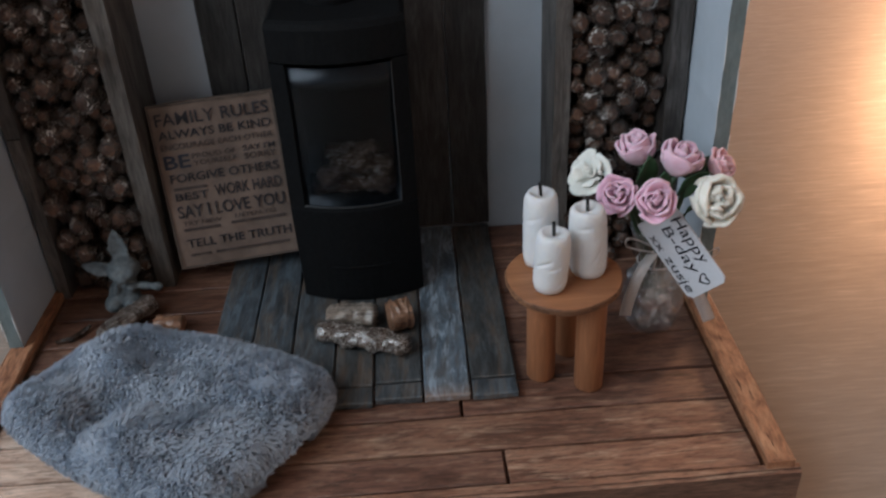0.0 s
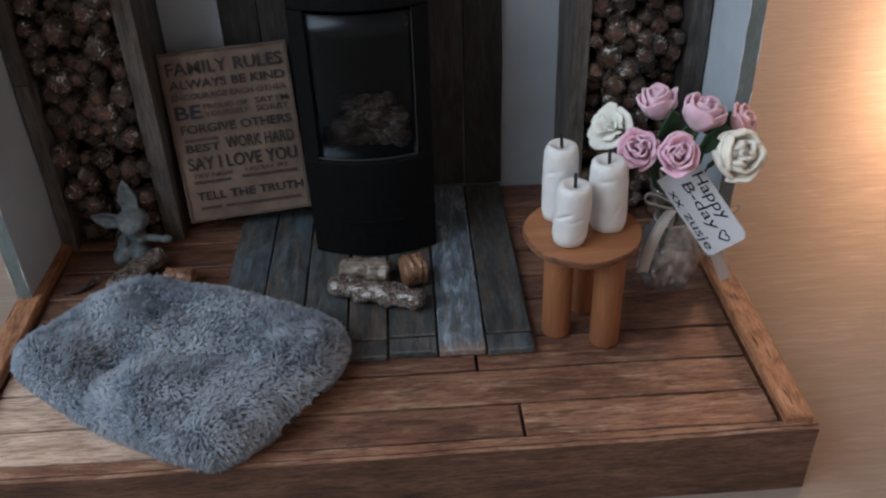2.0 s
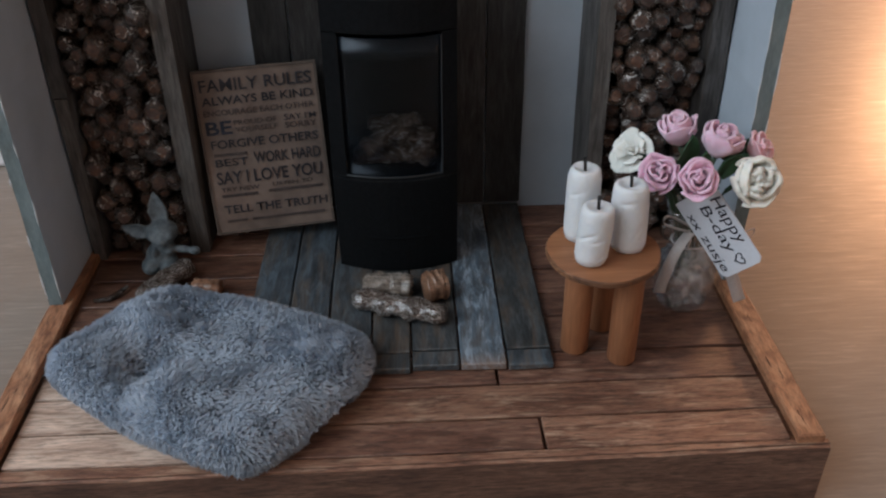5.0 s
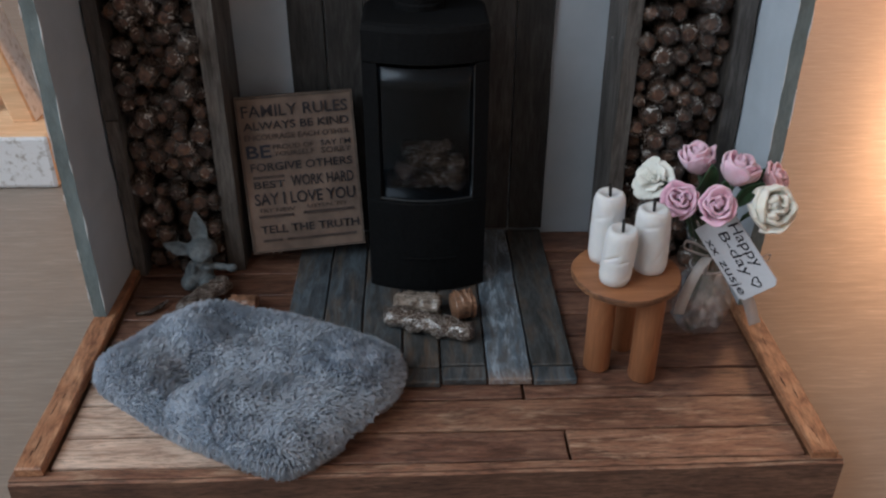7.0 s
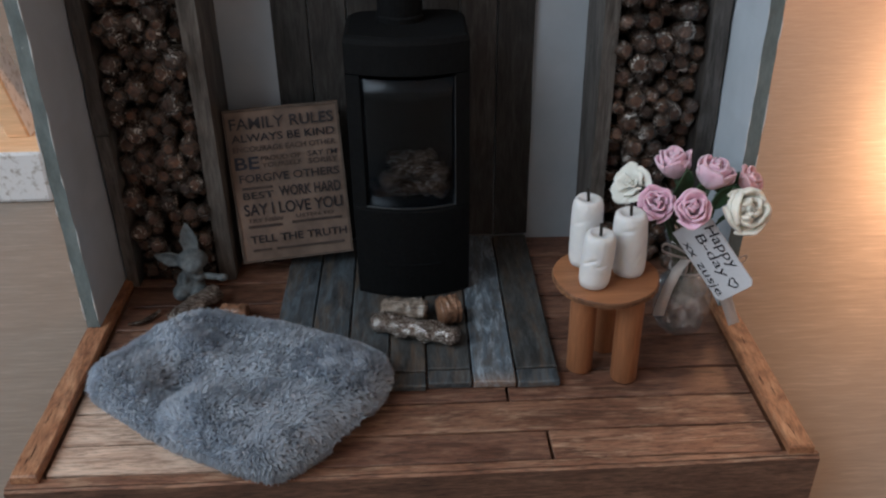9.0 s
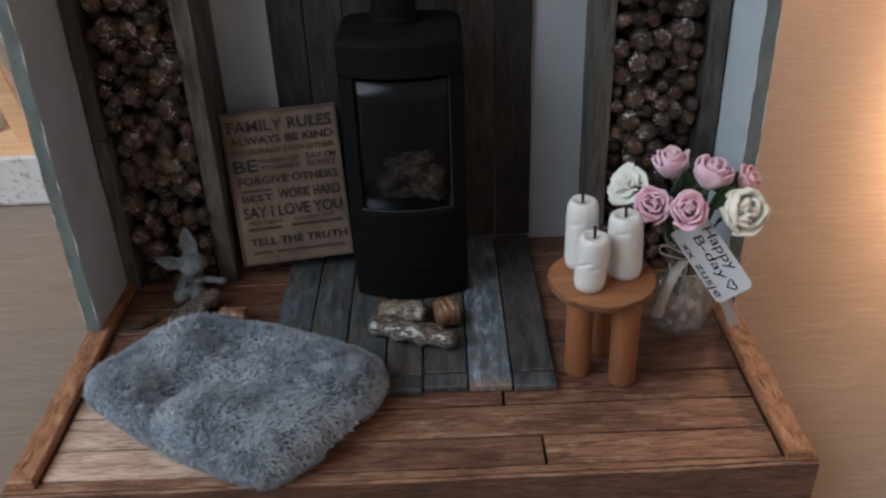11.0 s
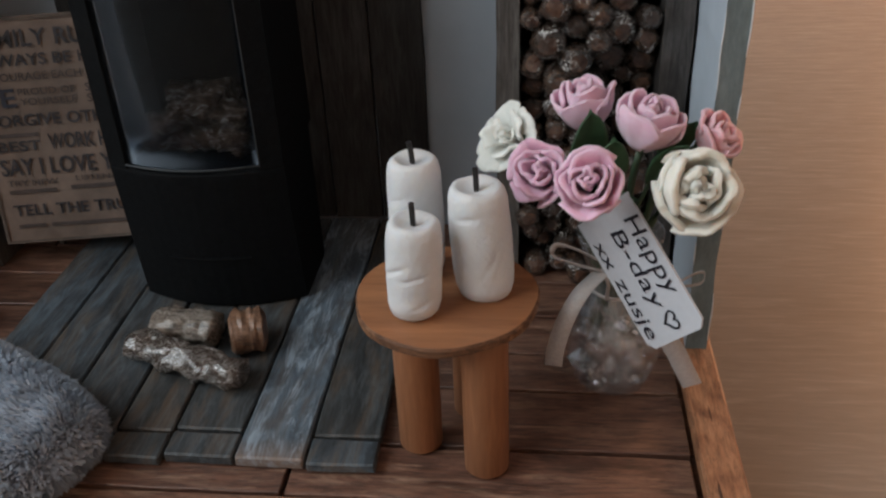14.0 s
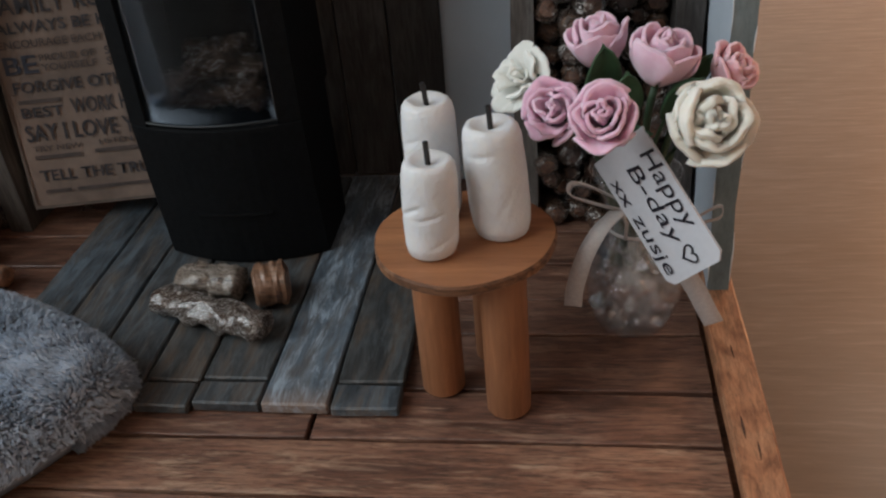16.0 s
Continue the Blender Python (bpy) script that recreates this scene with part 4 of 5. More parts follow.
# ---- grey figurine beside the log rack ----
def figurine():
    bm = bmesh.new()

    def blob(c, s, tilt=(0, 0, 0), taper=None):
        made = bmesh.ops.create_icosphere(bm, subdivisions=3, radius=1.0)["verts"]
        rot = Euler([radians(a) for a in tilt]).to_matrix()
        for v in made:
            if taper:
                along = v.co[taper[0]] * taper[1]
                for ax in (0, 2):
                    if ax != taper[0]:
                        v.co[ax] *= 1 - 0.55 * along
            v.co = rot @ Vector((v.co.x * s[0], v.co.y * s[1], v.co.z * s[2])) + Vector(c)

    def ear(c, s, tilt):
        """A leaf-shaped ear, hollow towards its front."""
        made = bmesh.ops.create_icosphere(bm, subdivisions=4, radius=1.0)["verts"]
        rot = Euler([radians(a) for a in tilt]).to_matrix()
        for v in made:
            x, y, z = v.co
            wide = (1 - 0.5 * max(0.0, z)) * (1 - 0.12 * max(0.0, -z))
            v.co = rot @ Vector((x * s[0] * wide, y * 0.009 - s[1] * (x * x + 0.35 * z * z), z * s[2])) + Vector(c)

    blob((-0.705, 0.915, 0.043), (0.044, 0.046, 0.043))
    blob((-0.690, 0.912, 0.078), (0.031, 0.030, 0.036))
    blob((-0.684, 0.905, 0.130), (0.047, 0.040, 0.035))
    blob((-0.686, 0.872, 0.118), (0.024, 0.022, 0.015), (20, 0, 0))
    blob((-0.660, 0.880, 0.130), (0.016, 0.016, 0.016))
    blob((-0.708, 0.880, 0.128), (0.015, 0.016, 0.015))
    ear((-0.754, 0.912, 0.139), (0.027, 0.022, 0.052), (0, -78, 0))
    ear((-0.690, 0.935, 0.190), (0.031, 0.022, 0.058), (-8, -8, 0))
    blob((-0.668, 0.885, 0.082), (0.019, 0.022, 0.013), (0, 10, 30))
    blob((-0.632, 0.888, 0.078), (0.036, 0.012, 0.012), (0, 4, -8))
    blob((-0.594, 0.882, 0.075), (0.018, 0.013, 0.014))
    blob((-0.712, 0.880, 0.066), (0.010, 0.012, 0.032), (25, 15, 0))
    blob((-0.728, 0.885, 0.026), (0.030, 0.040, 0.026))
    blob((-0.672, 0.878, 0.026), (0.026, 0.044, 0.024))
    blob((-0.675, 0.840, 0.012), (0.018, 0.026, 0.012))
    low = min(v.co.z for v in bm.verts)
    for v in bm.verts:
        v.co.z -= low
    ob = solid("figurine", bm, M["figurine"], (-0.68, 0.9, 0.0), smooth=True, label="small grey resin animal figurine sitting on the planks", category="figurine")
    mod = ob.modifiers.new("blend", "REMESH")
    mod.mode, mod.voxel_size, mod.use_smooth_shade = "VOXEL", 0.0005, True
    sm = ob.modifiers.new("soften", "SMOOTH")
    sm.iterations, sm.factor = 3, 0.5


figurine()
firewood("firewood_log", (-0.722, 0.715, 0.030), (-0.612, 0.862, 0.040), 0.031, M["pale_bark"], 31, 0.8, "silvery bark log beside the grey figurine", "log", "logs by the figurine")
firewood("firewood_log", (-0.585, 0.772, 0.024), (-0.503, 0.760, 0.024), 0.025, M["stub"], 33, 0.8, "short brown split log behind the cushion", "log", "logs by the figurine")
solid("twig", tube([(-0.863, 0.736, 0.008), (-0.825, 0.742, 0.009), (-0.798, 0.770, 0.011), (-0.782, 0.800, 0.012)], [0.006, 0.008, 0.008, 0.005], 8), M["bark"], (-0.82, 0.76, 0.0), smooth=True, label="thin curved brown twig on the planks", category="twig")


# ---- stool with candles ----
SX, SY, SZ = 0.520, 0.473, 0.300
stool = thing("stool", (SX, SY, 0.0), label="round light beech stool with three dowel legs", category="stool")
bm = lathe([(0.139, SZ - 0.017), (0.1415, SZ - 0.015), (0.1415, SZ - 0.004), (0.139, SZ)], 72, (SX, SY, 0), lobes=lambda a, z: 1 + 0.012 * math.sin(3 * a + 1) + 0.008 * math.sin(7 * a))
bm.normal_update()
for f in bm.faces:
    f.material_index = 0 if abs(f.normal.z) > 0.7 else 1
part("seat", bm, [M["stool"], M["ply"]], stool)
for x, y in ((0.467, 0.466), (0.581, 0.416), (0.552, 0.556)):
    part("leg", lathe([(0.034, 0.0005), (0.0365, 0.004), (0.0365, SZ - 0.0175)], 28, (x, y, 0)), M["stool_leg"], stool, smooth=True).data.set_sharp_from_angle(angle=radians(40))


def candle(x, y, r, h, seed, lean, wick, dents):
    """A hand-rolled clay candle with a sunken top and a cord wick."""
    th = thing("candle", (x, y, SZ), label="white hand-rolled clay pillar candle with a black wick", category="candle", group="candles on the stool")
    prof = [(0.0, 0.0), (r * 0.7, 0.0), (r * 0.9, 0.006), (r * 0.99, 0.02)]
    n = 44
    prof += [(r * (1.0 + 0.045 * math.sin(math.pi * k / n) - 0.02 * k / n), 0.02 + (h - 0.045) * k / n) for k in range(1, n)]
    prof += [(r * 0.97, h - 0.02), (r * 0.91, h - 0.008), (r * 0.80, h - 0.001), (r * 0.66, h), (r * 0.50, h - 0.004), (r * 0.3, h - 0.008), (0.002, h - 0.009)]
    bm = lathe(prof[1:], 64, (0, 0, 0))
    for v in bm.verts:
        c = v.co.copy()
        k = c.z / h
        turn = math.atan2(c.y, c.x)
        crease = sum(math.exp(-(((turn - a0 + math.pi) % (2 * math.pi) - math.pi) / 0.45) ** 2 - ((k - z0 - tilt * (turn - a0)) / 0.022) ** 2) * d * 0.75 for a0, z0, tilt, d in dents)
        w = 1 - crease + 0.035 * noise.noise((c.x * 13 + seed, c.y * 13, c.z * 9)) + 0.018 * noise.noise((c.x * 38, c.y * 38 + seed, c.z * 30)) + 0.012 * noise.noise((c.x * 95, c.y * 95 + seed, c.z * 80))
        if c.z < 0.004:
            w = 1
        v.co = Vector((x + c.x * w + lean[0] * k, y + c.y * w + lean[1] * k, SZ + c.z + (0.004 * noise.noise((c.x * 30, c.y * 30, seed)) if k > 0.9 else 0)))
    part("wax", bm, M["clay"], th, smooth=True)
    tx, ty = x + lean[0], y + lean[1]
    part("wick", tube([(tx, ty, SZ + h - 0.015), (tx + wick[0] * 0.5, ty + wick[1] * 0.5, SZ + h + 0.012), (tx + wick[0], ty + wick[1], SZ + h + 0.026)], 0.0042, 8), M["wick"], th, "black cord wick")


candle(0.472, 0.534, 0.0415, 0.199, 1, (0.0, 0.0), (-0.004, -0.002), ((-2.2, 0.72, 0.1, 0.08), (-1.2, 0.55, -0.2, 0.05)))
candle(0.478, 0.426, 0.0405, 0.159, 7, (0.007, -0.008), (-0.001, 0.0), ((-2.3, 0.55, 0.15, 0.16), (-1.5, 0.50, 0.05, 0.10), (-1.0, 0.22, 0.1, 0.06)))
candle(0.581, 0.481, 0.0445, 0.187, 13, (-0.010, -0.010), (-0.002, 0.0), ((-1.9, 0.80, 0.05, 0.09), (-1.35, 0.35, 0.4, 0.08), (-1.0, 0.3, 0.5, 0.05)))


# ---- vase, roses and tag ----
VX, VY = 0.794, 0.640


def vase():
    th = thing("vase", (VX, VY, 0.0), label="clear plastic bulb vase with crystal beads, holding roses", category="vase")

    def lobes(a, z):
        k = max(0.0, 1 - abs(z - 0.09) / 0.11)
        return 1 + 0.05 * k * math.cos(6 * a + 9 * z) + 0.03 * k * math.sin(4 * a - 30 * z)

    outer = [(0.03, 0.0), (0.048, 0.003), (0.066, 0.02), (0.077, 0.05), (0.081, 0.085), (0.078, 0.12), (0.069, 0.155), (0.056, 0.185), (0.045, 0.205), (0.043, 0.22), (0.048, 0.24), (0.058, 0.27), (0.068, 0.30), (0.073, 0.318)]
    inner = [(r - 0.005, max(z, 0.006)) for r, z in outer][::-1]
    body = part("body", lathe(outer + inner, 60, (VX, VY, 0), lobes, close=True), M["glass"], th, smooth=True)
    body.visible_shadow = False
    gems = []
    for q in range(4):
        bm = bmesh.new()
        bmesh.ops.create_icosphere(bm, subdivisions=1 if q in (0, 2) else 3, radius=0.026 if q in (0, 2) else 0.023)
        wobble(bm, 0.012, 38, q * 3.1)
        gems.append(mesh_of("bead", bm, M["bead"] if q in (0, 2) else M["cell"], smooth=q not in (0, 2)))
    rng = random.Random(3)
    spots = []
    for _ in range(6000):
        p = Vector((rng.uniform(-0.05, 0.05), rng.uniform(-0.05, 0.05), rng.uniform(0.034, 0.165)))
        if p.xy.length < 0.050 and all((p - q).length > 0.036 for q in spots):
            spots.append(p)
            piece("bead", gems[len(spots) % 4], th, Matrix.Translation((VX + p.x, VY + p.y, p.z)) @ Euler((rng.uniform(0, 6), rng.uniform(0, 6), 0)).to_matrix().to_4x4()).visible_shadow = False


vase()


def petal_mesh(name, R, radii, z0, z1, half, curl, mat, thick, wave, seed, frill=0.0):
    """One foam petal round the z axis, from its foot to a softly pointed, rolled rim."""
    ra, rb, rc = radii

    def fn(u, v):
        a = 2 * u - 1
        w = half * (0.45 + 0.55 * math.sin(math.pi * min(0.5, v * 0.62 + 0.05)))
        lean = 0.22 * math.sin(seed * 3.1)
        fall = 1 - 0.30 * abs(a - lean * (1 - abs(a))) ** 2.2
        s = v * (0.86 + 0.14 * fall)
        rho = ra * (1 - s) ** 2 + 2 * rb * s * (1 - s) + rc * s * s
        roll = max(0.0, (v - 0.72) / 0.28) ** 2
        z = z0 + (z1 - z0) * (1 - (1 - v) ** 1.35) * fall - 0.55 * curl * roll
        rho += curl * roll * (1 - 0.3 * a * a)
        rho += wave * v * (noise.noise((a * 1.3 + seed * 3.7, v * 1.1, seed * 1.3)) + 0.3 * noise.noise((a * 3.1 + seed, v * 2.2, seed * 5.3)))
        z += wave * v * (noise.noise((a * 1.2, seed * 2.1 + 4, v)) + 0.4 * noise.noise((a * 3.3 + 7, seed * 1.1, v * 2))) + frill * v ** 3 * math.sin(a * 17 + seed)
        return (R * rho * math.cos(a * w), R * rho * math.sin(a * w), R * z)

    return mesh_of(name, sheet(fn, 14, 12, thick), mat, smooth=True)


# rings of petals, from the heart outwards: count, three radii, foot, rim, half angle, roll
OPEN = ((2, (0.14, 0.26, 0.20), -0.4, 0.62, 1.5, 0.03), (3, (0.26, 0.52, 0.42), -0.5, 0.66, 1.25, 0.06), (3, (0.32, 0.76, 0.64), -0.6, 0.62, 1.2, 0.10), (4, (0.34, 0.92, 0.92), -0.7, 0.36, 0.95, 0.14))
CUP = ((2, (0.12, 0.24, 0.18), -0.4, 0.74, 1.5, 0.04), (3, (0.24, 0.62, 0.42), -0.6, 0.84, 1.25, 0.06), (3, (0.30, 1.00, 0.66), -0.8, 0.80, 1.2, 0.10), (4, (0.34, 1.24, 0.94), -0.9, 0.56, 1.0, 0.12))
PUFF = ((2, (0.14, 0.26, 0.12), -0.3, 0.72, 1.5, 0.02), (3, (0.28, 0.64, 0.34), -0.4, 0.78, 1.2, 0.04), (4, (0.36, 0.94, 0.62), -0.5, 0.68, 1.0, 0.06), (5, (0.40, 1.12, 0.92), -0.6, 0.32, 0.80, 0.10))
FAN = ((2, (0.08, 0.16, 0.22), -0.2, 0.44, 1.3, 0.04), (3, (0.12, 0.40, 0.62), -0.3, 0.40, 0.85, 0.05), (4, (0.14, 0.62, 1.04), -0.35, 0.22, 0.74, 0.04))


def rose(centre, face, R, mat, seed, label, rings, thick=0.0055, wave=0.24, frill=0.0):
    """A foam rose: coiled heart, overlapping rings of broad petals, sepals and a wired stem."""
    c, f = Vector(centre), Vector(face).normalized()
    th = thing("rose", (VX, VY, 0.012), label=label, category="rose", group="roses in the vase")
    turn = f.to_track_quat("Z", "Y").to_matrix().to_4x4()
    m = Matrix.Translation(c) @ turn
    rng = random.Random(seed)
    ox, oy = rng.uniform(-0.07, 0.07) * R, rng.uniform(-0.07, 0.07) * R
    peak = rings[0][3]

    def coil(u, v):
        a = u * 1.9 * math.pi + seed
        r = R * (0.03 + 0.11 * u) * (0.85 + 0.2 * v) * (1 + 0.18 * math.sin(2 * a + seed))
        return (ox + r * math.cos(a), oy + r * math.sin(a), R * (-0.4 + (peak + 0.36 - 0.10 * u) * v))

    bm = sheet(coil, 30, 5, thick * 0.9)
    for v in bm.verts:
        v.co = m @ v.co
    part("heart", bm, mat, th, smooth=True)
    for k, (count, radii, z0, z1, half, curl) in enumerate(rings):
        for j in range(count):
            a = 2 * math.pi * (j + rng.uniform(-0.16, 0.16)) / count + k * 1.3 + seed
            g = rng.uniform(0.93, 1.06)
            me = petal_mesh("petal", R, [q * g for q in radii], z0, z1 * rng.uniform(0.86, 1.1), half * rng.uniform(0.92, 1.1), curl * rng.uniform(0.5, 1.4), mat, thick, wave, seed * 7 + 10 * k + j, frill)
            shift = Matrix.Translation((ox * (1 - k / 3), oy * (1 - k / 3), 0))
            piece("petal", me, th, m @ shift @ Matrix.Rotation(a, 4, "Z") @ Matrix.Rotation(rng.uniform(-0.05, 0.10), 4, "Y"))
    # green cup and sepals
    bm = lathe([(0.05 * R, -1.15 * R), (0.22 * R, -0.98 * R), (0.34 * R, -0.7 * R), (0.2 * R, -0.5 * R)], 12)
    for v in bm.verts:
        v.co = m @ v.co
    part("sepal_cup", bm, M["leaf"], th, smooth=True)
    back = c - f * R * 1.1
    foot = Vector((VX + rng.uniform(-0.02, 0.02), VY + rng.uniform(-0.02, 0.02), 0.012))
    neck = Vector((VX + (c.x - VX) * 0.18, VY + (c.y - VY) * 0.18, 0.22))
    pts = []
    for k in range(13):
        t = k / 12
        if t < 0.5:
            pts.append(foot.lerp(neck, t * 2))
        else:
            s = (t - 0.5) * 2
            mid = Vector((neck.x, neck.y, back.z - 0.03)).lerp(back - f * 0.08, 0.5)
            pts.append(neck * (1 - s) ** 2 + mid * 2 * s * (1 - s) + back * s * s)
    part("stem", tube(pts, 0.006, 7), M["stem"], th, smooth=True)
    return th


rose((0.731, 0.474, 0.488), (-0.08, -0.80, 0.60), 0.048, M["pink"], 1, "pink foam rose, fully open", OPEN)
rose((0.660, 0.555, 0.464), (-0.30, -0.78, 0.58), 0.046, M["pink"], 2, "pink foam rose, half open", OPEN)
rose((0.822, 0.606, 0.524), (0.22, 0.0, 1.0), 0.0445, M["pale_pink"], 3, "pale pink foam rose, tightly cupped", CUP)
rose((0.728, 0.672, 0.528), (-0.22, 0.04, 1.0), 0.044, M["pale_pink"], 4, "pale pink foam rose, tightly cupped", CUP)
rose((0.879, 0.500, 0.466), (0.10, -0.84, 0.54), 0.057, M["cream"], 5, "large cream foam rose with thick petals", PUFF, 0.0118, 0.17)
rose((0.609, 0.638, 0.482), (-0.60, -0.52, 0.60), 0.056, M["ivory"], 6, "ivory paper rose with thin frilled petals", FAN, 0.0025, 0.18, 0.025)
rose((0.925, 0.617, 0.498), (0.65, -0.35, 0.65), 0.038, M["coral"], 7, "coral pink foam rose, small", OPEN)


def leaf(base, tip, width, seed):
    """A folded paper leaf with a raised midrib, wired to the bunch."""
    b, t = Vector(base), Vector(tip)
    way = t - b
    side = way.cross(Vector((0.3, -0.9, 0.4))).normalized()
    n = side.cross(way).normalized()

    def fn(u, v):
        a = 2 * u - 1
        w = width * math.sin(math.pi * min(1, v * 0.95 + 0.05)) ** 0.6 * (1 - 0.1 * v)
        return b + way * v + side * a * w + n * (0.25 * width * abs(a) + 0.012 * math.sin(v * 3 + seed))

    bm = sheet(fn, 8, 10, 0.003)
    return bm


LEAVES = [((0.723, 0.609, 0.455), (0.730, 0.569, 0.562), 0.031), ((0.753, 0.590, 0.445), (0.768, 0.545, 0.520), 0.030), ((0.663, 0.624, 0.450), (0.640, 0.609, 0.498), 0.018),
          ((0.828, 0.594, 0.430), (0.876, 0.564, 0.505), 0.024), ((0.708, 0.604, 0.410), (0.638, 0.634, 0.440), 0.018), ((0.848, 0.634, 0.450), (0.893, 0.634, 0.520), 0.020), ((0.778, 0.584, 0.410), (0.808, 0.524, 0.440), 0.024)]
sprig = thing("leaf_sprig", (VX, VY, 0.012), label="dark green paper leaves between the roses", category="leaves")
for k, (b, t, w) in enumerate(LEAVES):
    part("leaf", leaf(b, t, w, k), M["leaf"], sprig, smooth=True)
    part("stem", tube([(VX, VY, 0.014 + 0.001 * k), (VX, VY, 0.2), (Vector(b) + Vector((VX, VY, 0.3))) / 2, b], 0.003, 6), M["stem"], sprig)


def gift_tag():
    L, R, B = Vector((0.721, 0.582, 0.359)), Vector((0.902, 0.410, 0.292)), Vector((0.835, 0.466, 0.204))
    x, up = B - L, R - B
    W, Hh = x.length, up.length
    m = frame_of(L, x, up)
    th = thing("gift_tag", (0.82, 0.47, 0.2), label="white card gift tag with black handwriting, tied to the vase", category="tag")
    bm = bmesh.new()
    c = 0.012
    pts = [(0, 0), (W - c, 0), (W, c), (W, Hh - c), (W - c, Hh), (0, Hh)]
    lo = [bm.verts.new(m @ Vector((a, b, -0.004))) for a, b in pts]
    hi = [bm.verts.new(m @ Vector((a, b, 0.0))) for a, b in pts]
    bm.faces.new(lo[::-1])
    bm.faces.new(hi)
    for i in range(6):
        bm.faces.new((lo[i], lo[(i + 1) % 6], hi[(i + 1) % 6], hi[i]))
    part("card", bm, M["card"], th)

    def line(text, x0, x1, y0, y1):
        lettering(text, m @ Matrix.Translation((x0 * W, y0 * Hh, 0)), (x1 - x0) * W, (y1 - y0) * Hh, M["ink"], th, 0.002, 0.12, 0.001)

    line("Happy", 0.14, 0.72, 0.66, 0.98)
    line("B-day", 0.17, 0.77, 0.36, 0.65)
    line("xx", 0.17, 0.39, 0.08, 0.20)
    line("zusje", 0.46, 0.93, 0.02, 0.26)
    heart = []
    for k in range(25):
        t = 2 * math.pi * k / 24
        hx, hy = 16 * math.sin(t) ** 3, 13 * math.cos(t) - 5 * math.cos(2 * t) - 2 * math.cos(3 * t) - math.cos(4 * t)
        heart.append(m @ Vector((0.87 * W + hx * 0.0009, 0.58 * Hh + hy * 0.0009, 0.002)))
    part("lettering", tube(heart, 0.0017, 5), M["ink"], th)
    # ribbon: bow loop, hanging tail, and the tail under the card
    mid = Vector((0.735, 0.53, 0.30))

    def strip(pts, w, wide):
        P = [Vector(p) for p in pts]

        def fn(u, v):
            s = u * (len(P) - 1)
            k = min(int(s), len(P) - 2)
            t = s - k
            p0, p1, p2, p3 = P[max(k - 1, 0)], P[k], P[k + 1], P[min(k + 2, len(P) - 1)]
            q = 0.5 * ((2 * p1) + (p2 - p0) * t + (2 * p0 - 5 * p1 + 4 * p2 - p3) * t * t + (3 * p1 - p0 - 3 * p2 + p3) * t ** 3)
            return q + Vector(wide) * w * (v - 0.5)

        return sheet(fn, 28, 2, 0.0015)

    part("ribbon_loop", strip([(0.760, 0.560, 0.289), (0.715, 0.540, 0.314), (0.683, 0.530, 0.334), (0.687, 0.535, 0.351), (0.715, 0.545, 0.339), (0.760, 0.565, 0.304)], 0.032, (0.2, 0.5, -0.5)), M["ribbon"], th, "sheer white ribbon loop", smooth=True)
    part("ribbon_tail", strip([(0.760, 0.555, 0.289), (0.730, 0.525, 0.274), (0.705, 0.505, 0.234), (0.690, 0.500, 0.179), (0.687, 0.505, 0.139)], 0.038, (0.75, -0.25, 0.1)), M["ribbon"], th, "sheer white ribbon tail", smooth=True)
    part("ribbon_tail", strip([(0.845, 0.510, 0.224), (0.877, 0.517, 0.174), (0.900, 0.527, 0.124), (0.920, 0.538, 0.079)], 0.034, (0.85, -0.1, 0.45)), M["ribbon"], th, "sheer white ribbon tail", smooth=True)
    ring = [(VX + 0.047 * math.cos(2 * math.pi * k / 24), VY + 0.047 * math.sin(2 * math.pi * k / 24), 0.212) for k in range(25)]
    part("ribbon_band", tube(ring, 0.003, 6), M["ribbon"], th, smooth=True)
    part("ribbon_knot", tube([(VX - 0.02, VY - 0.047, 0.212), (0.775, 0.580, 0.25), (0.762, 0.565, 0.289)], 0.0035, 6), M["ribbon"], th, smooth=True)
    part("ribbon_loop", strip([(0.875, 0.530, 0.289), (0.900, 0.520, 0.314), (0.912, 0.520, 0.314), (0.910, 0.530, 0.289), (0.875, 0.540, 0.274)], 0.022, (0.1, 0.5, -0.5)), M["ribbon"], th, "sheer white ribbon loop", smooth=True)


gift_tag()


# ---- white-painted wooden ornament standing behind on the table ----
orn = thing("wooden_ornament", (-1.71, 2.15, TABLE), label="distressed white wooden block ornament with raw wood sides", category="ornament")
bm = box(-2.5, -1.55, 1.99, 2.55, TABLE, 0.045, 0.02, 2)
bm.normal_update()
for f in bm.faces:
    f.material_index = 1 if f.normal.x > 0.6 or f.normal.z > 0.6 else 0
part("base_block", bm, [M["distressed"], M["raw_wood"]], orn)
bm = box(-2.4, -1.88, 2.25, 2.33, 0.047, 1.36)
part("panel", bm, M["distressed"], orn)
for tilt, wide, long in ((-12, 0.05, 1.2), (13, 0.07, 0.95)):
    bm = box(-wide, wide, -0.09, 0.09, -0.05, long, 0.008)
    bm.normal_update()
    for f in bm.faces:
        f.material_index = 1 if (f.normal.y < -0.6) == (tilt > 0) else 0
    for v in bm.verts:
        v.co = Matrix.Rotation(radians(tilt), 3, "Y") @ v.co + Vector((-1.71 + (0.09 if tilt > 0 else 0.0), 2.23 if tilt < 0 else 2.42, 0.05))
        v.co.z = max(v.co.z, 0.047)
    part("upright", bm, [M["raw_wood"], M["distressed"]], orn)


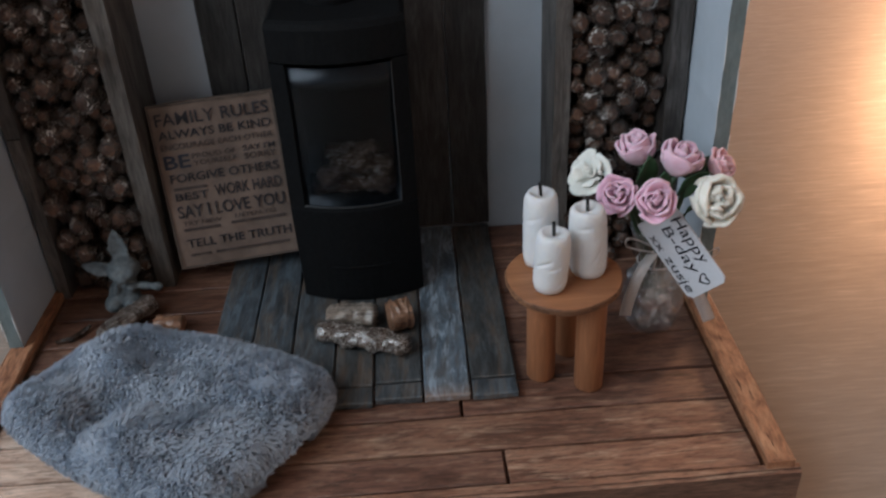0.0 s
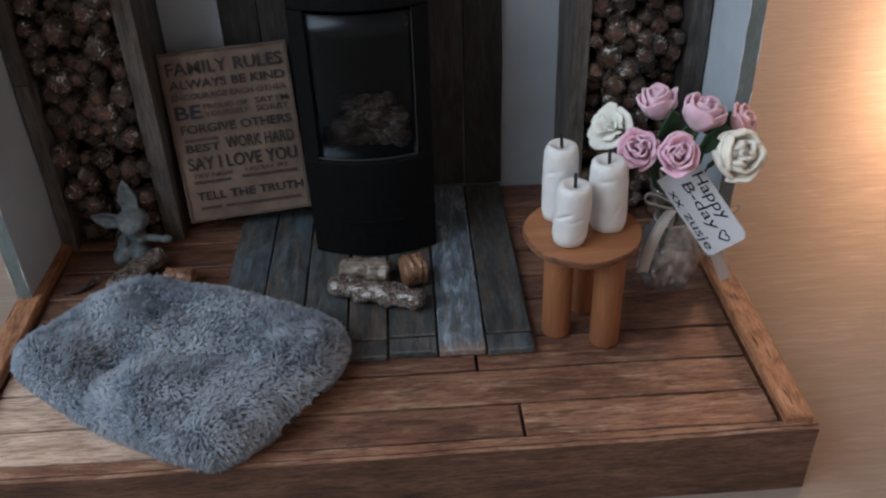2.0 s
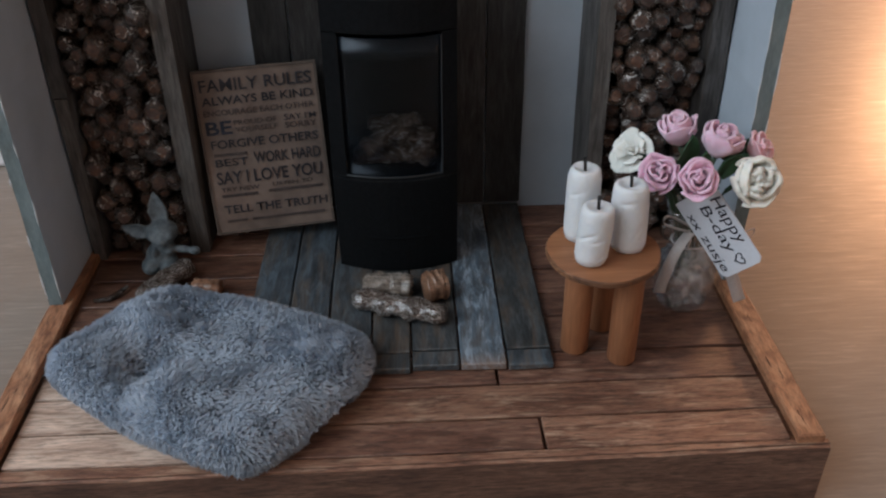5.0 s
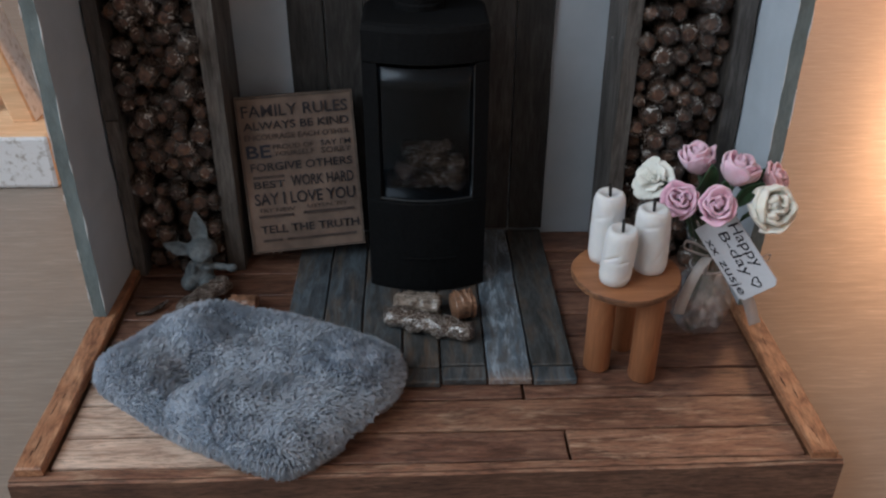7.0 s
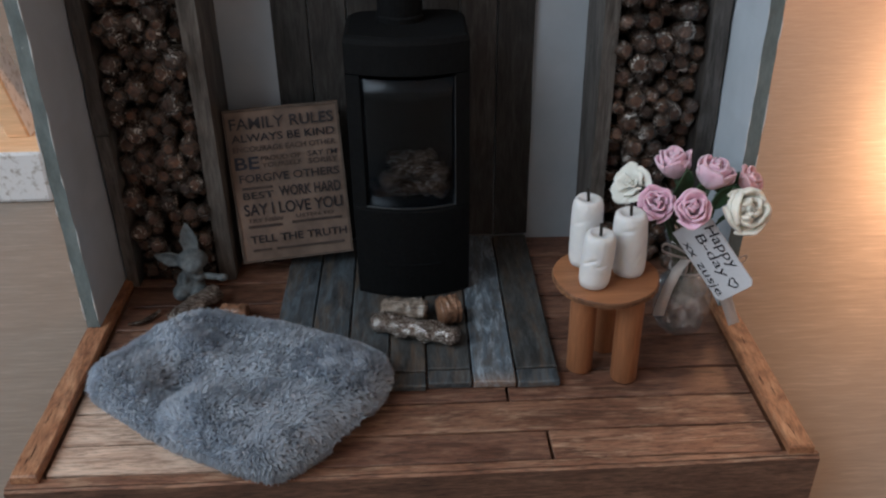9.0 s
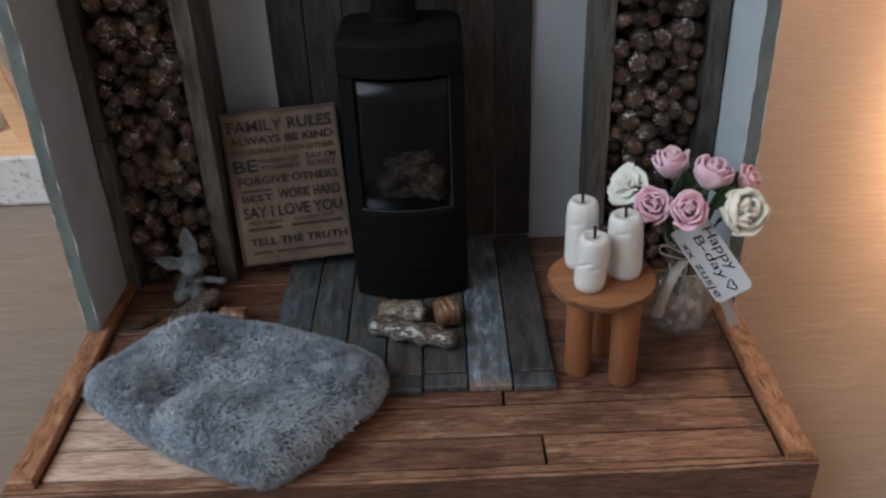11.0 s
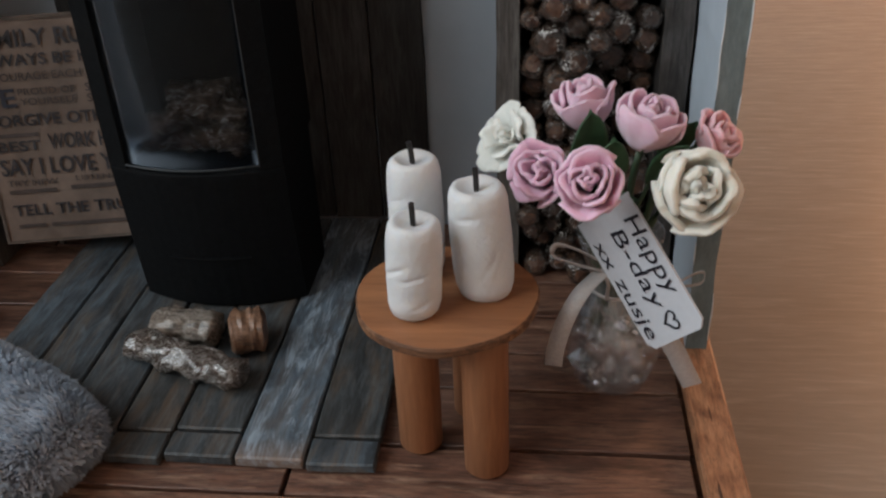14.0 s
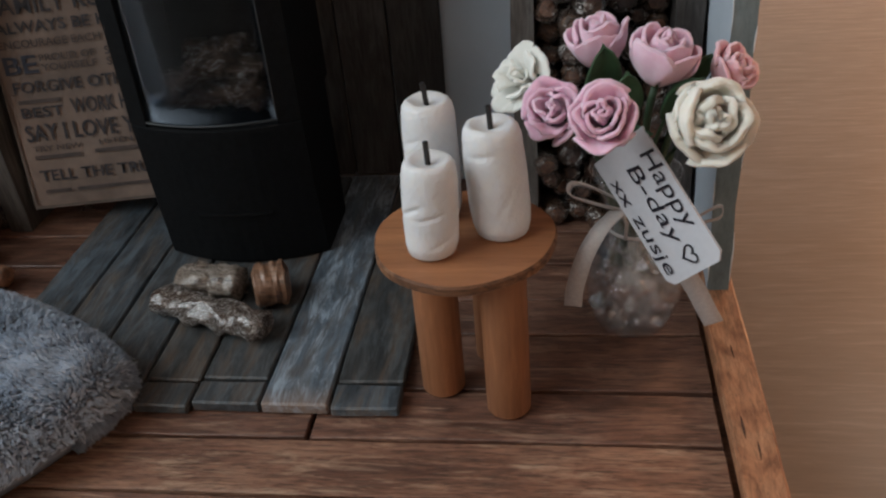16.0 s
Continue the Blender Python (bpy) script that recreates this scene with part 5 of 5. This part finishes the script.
# ---- planks last: floor, hearth boards and back cladding ----
def plank_mesh(lx, ly, lz, seed, bevel=0.0018):
    bm = box(0, lx, 0, ly, 0, lz)
    wide = [e for e in bm.edges if (e.verts[0].co - e.verts[1].co).length > 0.6 * max(lx, ly, lz)]
    bmesh.ops.subdivide_edges(bm, edges=wide, cuts=7)
    sharp = [e for e in bm.edges if len(e.link_faces) == 2 and e.calc_face_angle(0) > 1]
    bmesh.ops.bevel(bm, geom=sharp, offset=bevel, segments=1, affect="EDGES")
    wobble(bm, 0.0022, 8, seed)
    return bm


rows = [0.105, 0.212, 0.333, 0.453, 0.606, 0.715, 0.838, 0.962, 1.085, 1.218]
cuts = [[-0.453, 0.342], [-0.44], [-0.20, 0.254], [-0.55], [0.30, -0.62], [], [-0.25, 0.5], [0.1], [-0.5]]
k = 0
for (y0, y1), cut in zip(zip(rows, rows[1:]), cuts):
    for x0, x1 in weave(-0.902, 0.918, sorted(cut)):
        k += 1
        g = 0.0038
        bm = plank_mesh(x1 - x0 - 2 * g, y1 - y0 - 2 * g, 0.02 - 0.001 * (k % 3), k)
        # front-left planks take the copy with the window sheen painted in
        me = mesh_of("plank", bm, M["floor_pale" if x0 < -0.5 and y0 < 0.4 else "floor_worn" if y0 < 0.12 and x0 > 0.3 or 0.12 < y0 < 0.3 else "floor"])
        piece("plank", me, floor, Matrix.Translation((x0 + g, y0 + g, -0.0205)))


def front_edging():
    """A rounded stained batten along the front, slightly askew."""
    bm = box(-0.984, 0.998, 0.0, 1.0, TABLE + 0.001, -0.001)
    bmesh.ops.subdivide_edges(bm, edges=[e for e in bm.edges if abs(e.verts[0].co.x - e.verts[1].co.x) > 1], cuts=60)
    for v in bm.verts:
        fronty = 0.070 + 0.009 * v.co.x
        v.co.y = fronty if v.co.y < 0.5 else 0.1015
    bmesh.ops.bevel(bm, geom=[e for e in bm.edges if e.verts[0].co.z > -0.01 and e.verts[1].co.z > -0.01 and e.verts[0].co.y < 0.09 and e.verts[1].co.y < 0.09], offset=0.008, segments=3, affect="EDGES")
    wobble(bm, 0.003, 6, 2)
    for v in bm.verts:
        v.co.z = max(v.co.z, TABLE)
    bm.normal_update()
    # faces turned to the front get the copy with painted shade
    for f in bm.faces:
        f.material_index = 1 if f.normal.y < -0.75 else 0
    solid("trim", bm, [M["floor_worn"], M["edging_shade"]], label="stained wooden edging along the front of the floor", category="trim", kind="structure")


front_edging()

hearth = thing("hearth_mat", (0.0, 0.8, 0.0), label="grey-blue washed boards laid as a hearth under the stove", category="hearth")
xs = [-0.407, -0.296, -0.184, -0.066, 0.038, 0.163, 0.283, 0.403]
for j, (x0, x1) in enumerate(zip(xs, xs[1:])):
    splits = [0.380 + 0.004 * ((j * 5) % 3), 1.198]
    if j in (3, 4, 6):
        splits.insert(1, 0.447 + 0.005 * (j % 3))
    for y0, y1 in zip(splits, splits[1:]):
        bm = plank_mesh(x1 - x0 - 0.0045, y1 - y0 - (0.007 if y1 < 1 else 0.002), 0.0215 + 0.0012 * (j % 3 - 1), 40 + j, 0.0032)
        piece("plank", mesh_of("plank", bm, M["grey_pale" if j == 5 else "grey_y"]), hearth, Matrix.Translation((x0 + 0.002, y0, 0.0005)))

bx = [-0.405, -0.293, -0.175, -0.058, 0.058, 0.173, 0.289, 0.407]
for j, (x0, x1) in enumerate(zip(bx, bx[1:])):
    bm = plank_mesh(x1 - x0 - 0.004, 0.02, TOP - 0.03, 70 + j)
    piece("plank", mesh_of("plank", bm, M["grey_z"]), wall_back, Matrix.Translation((x0 + 0.002, 1.199, 0.024)))
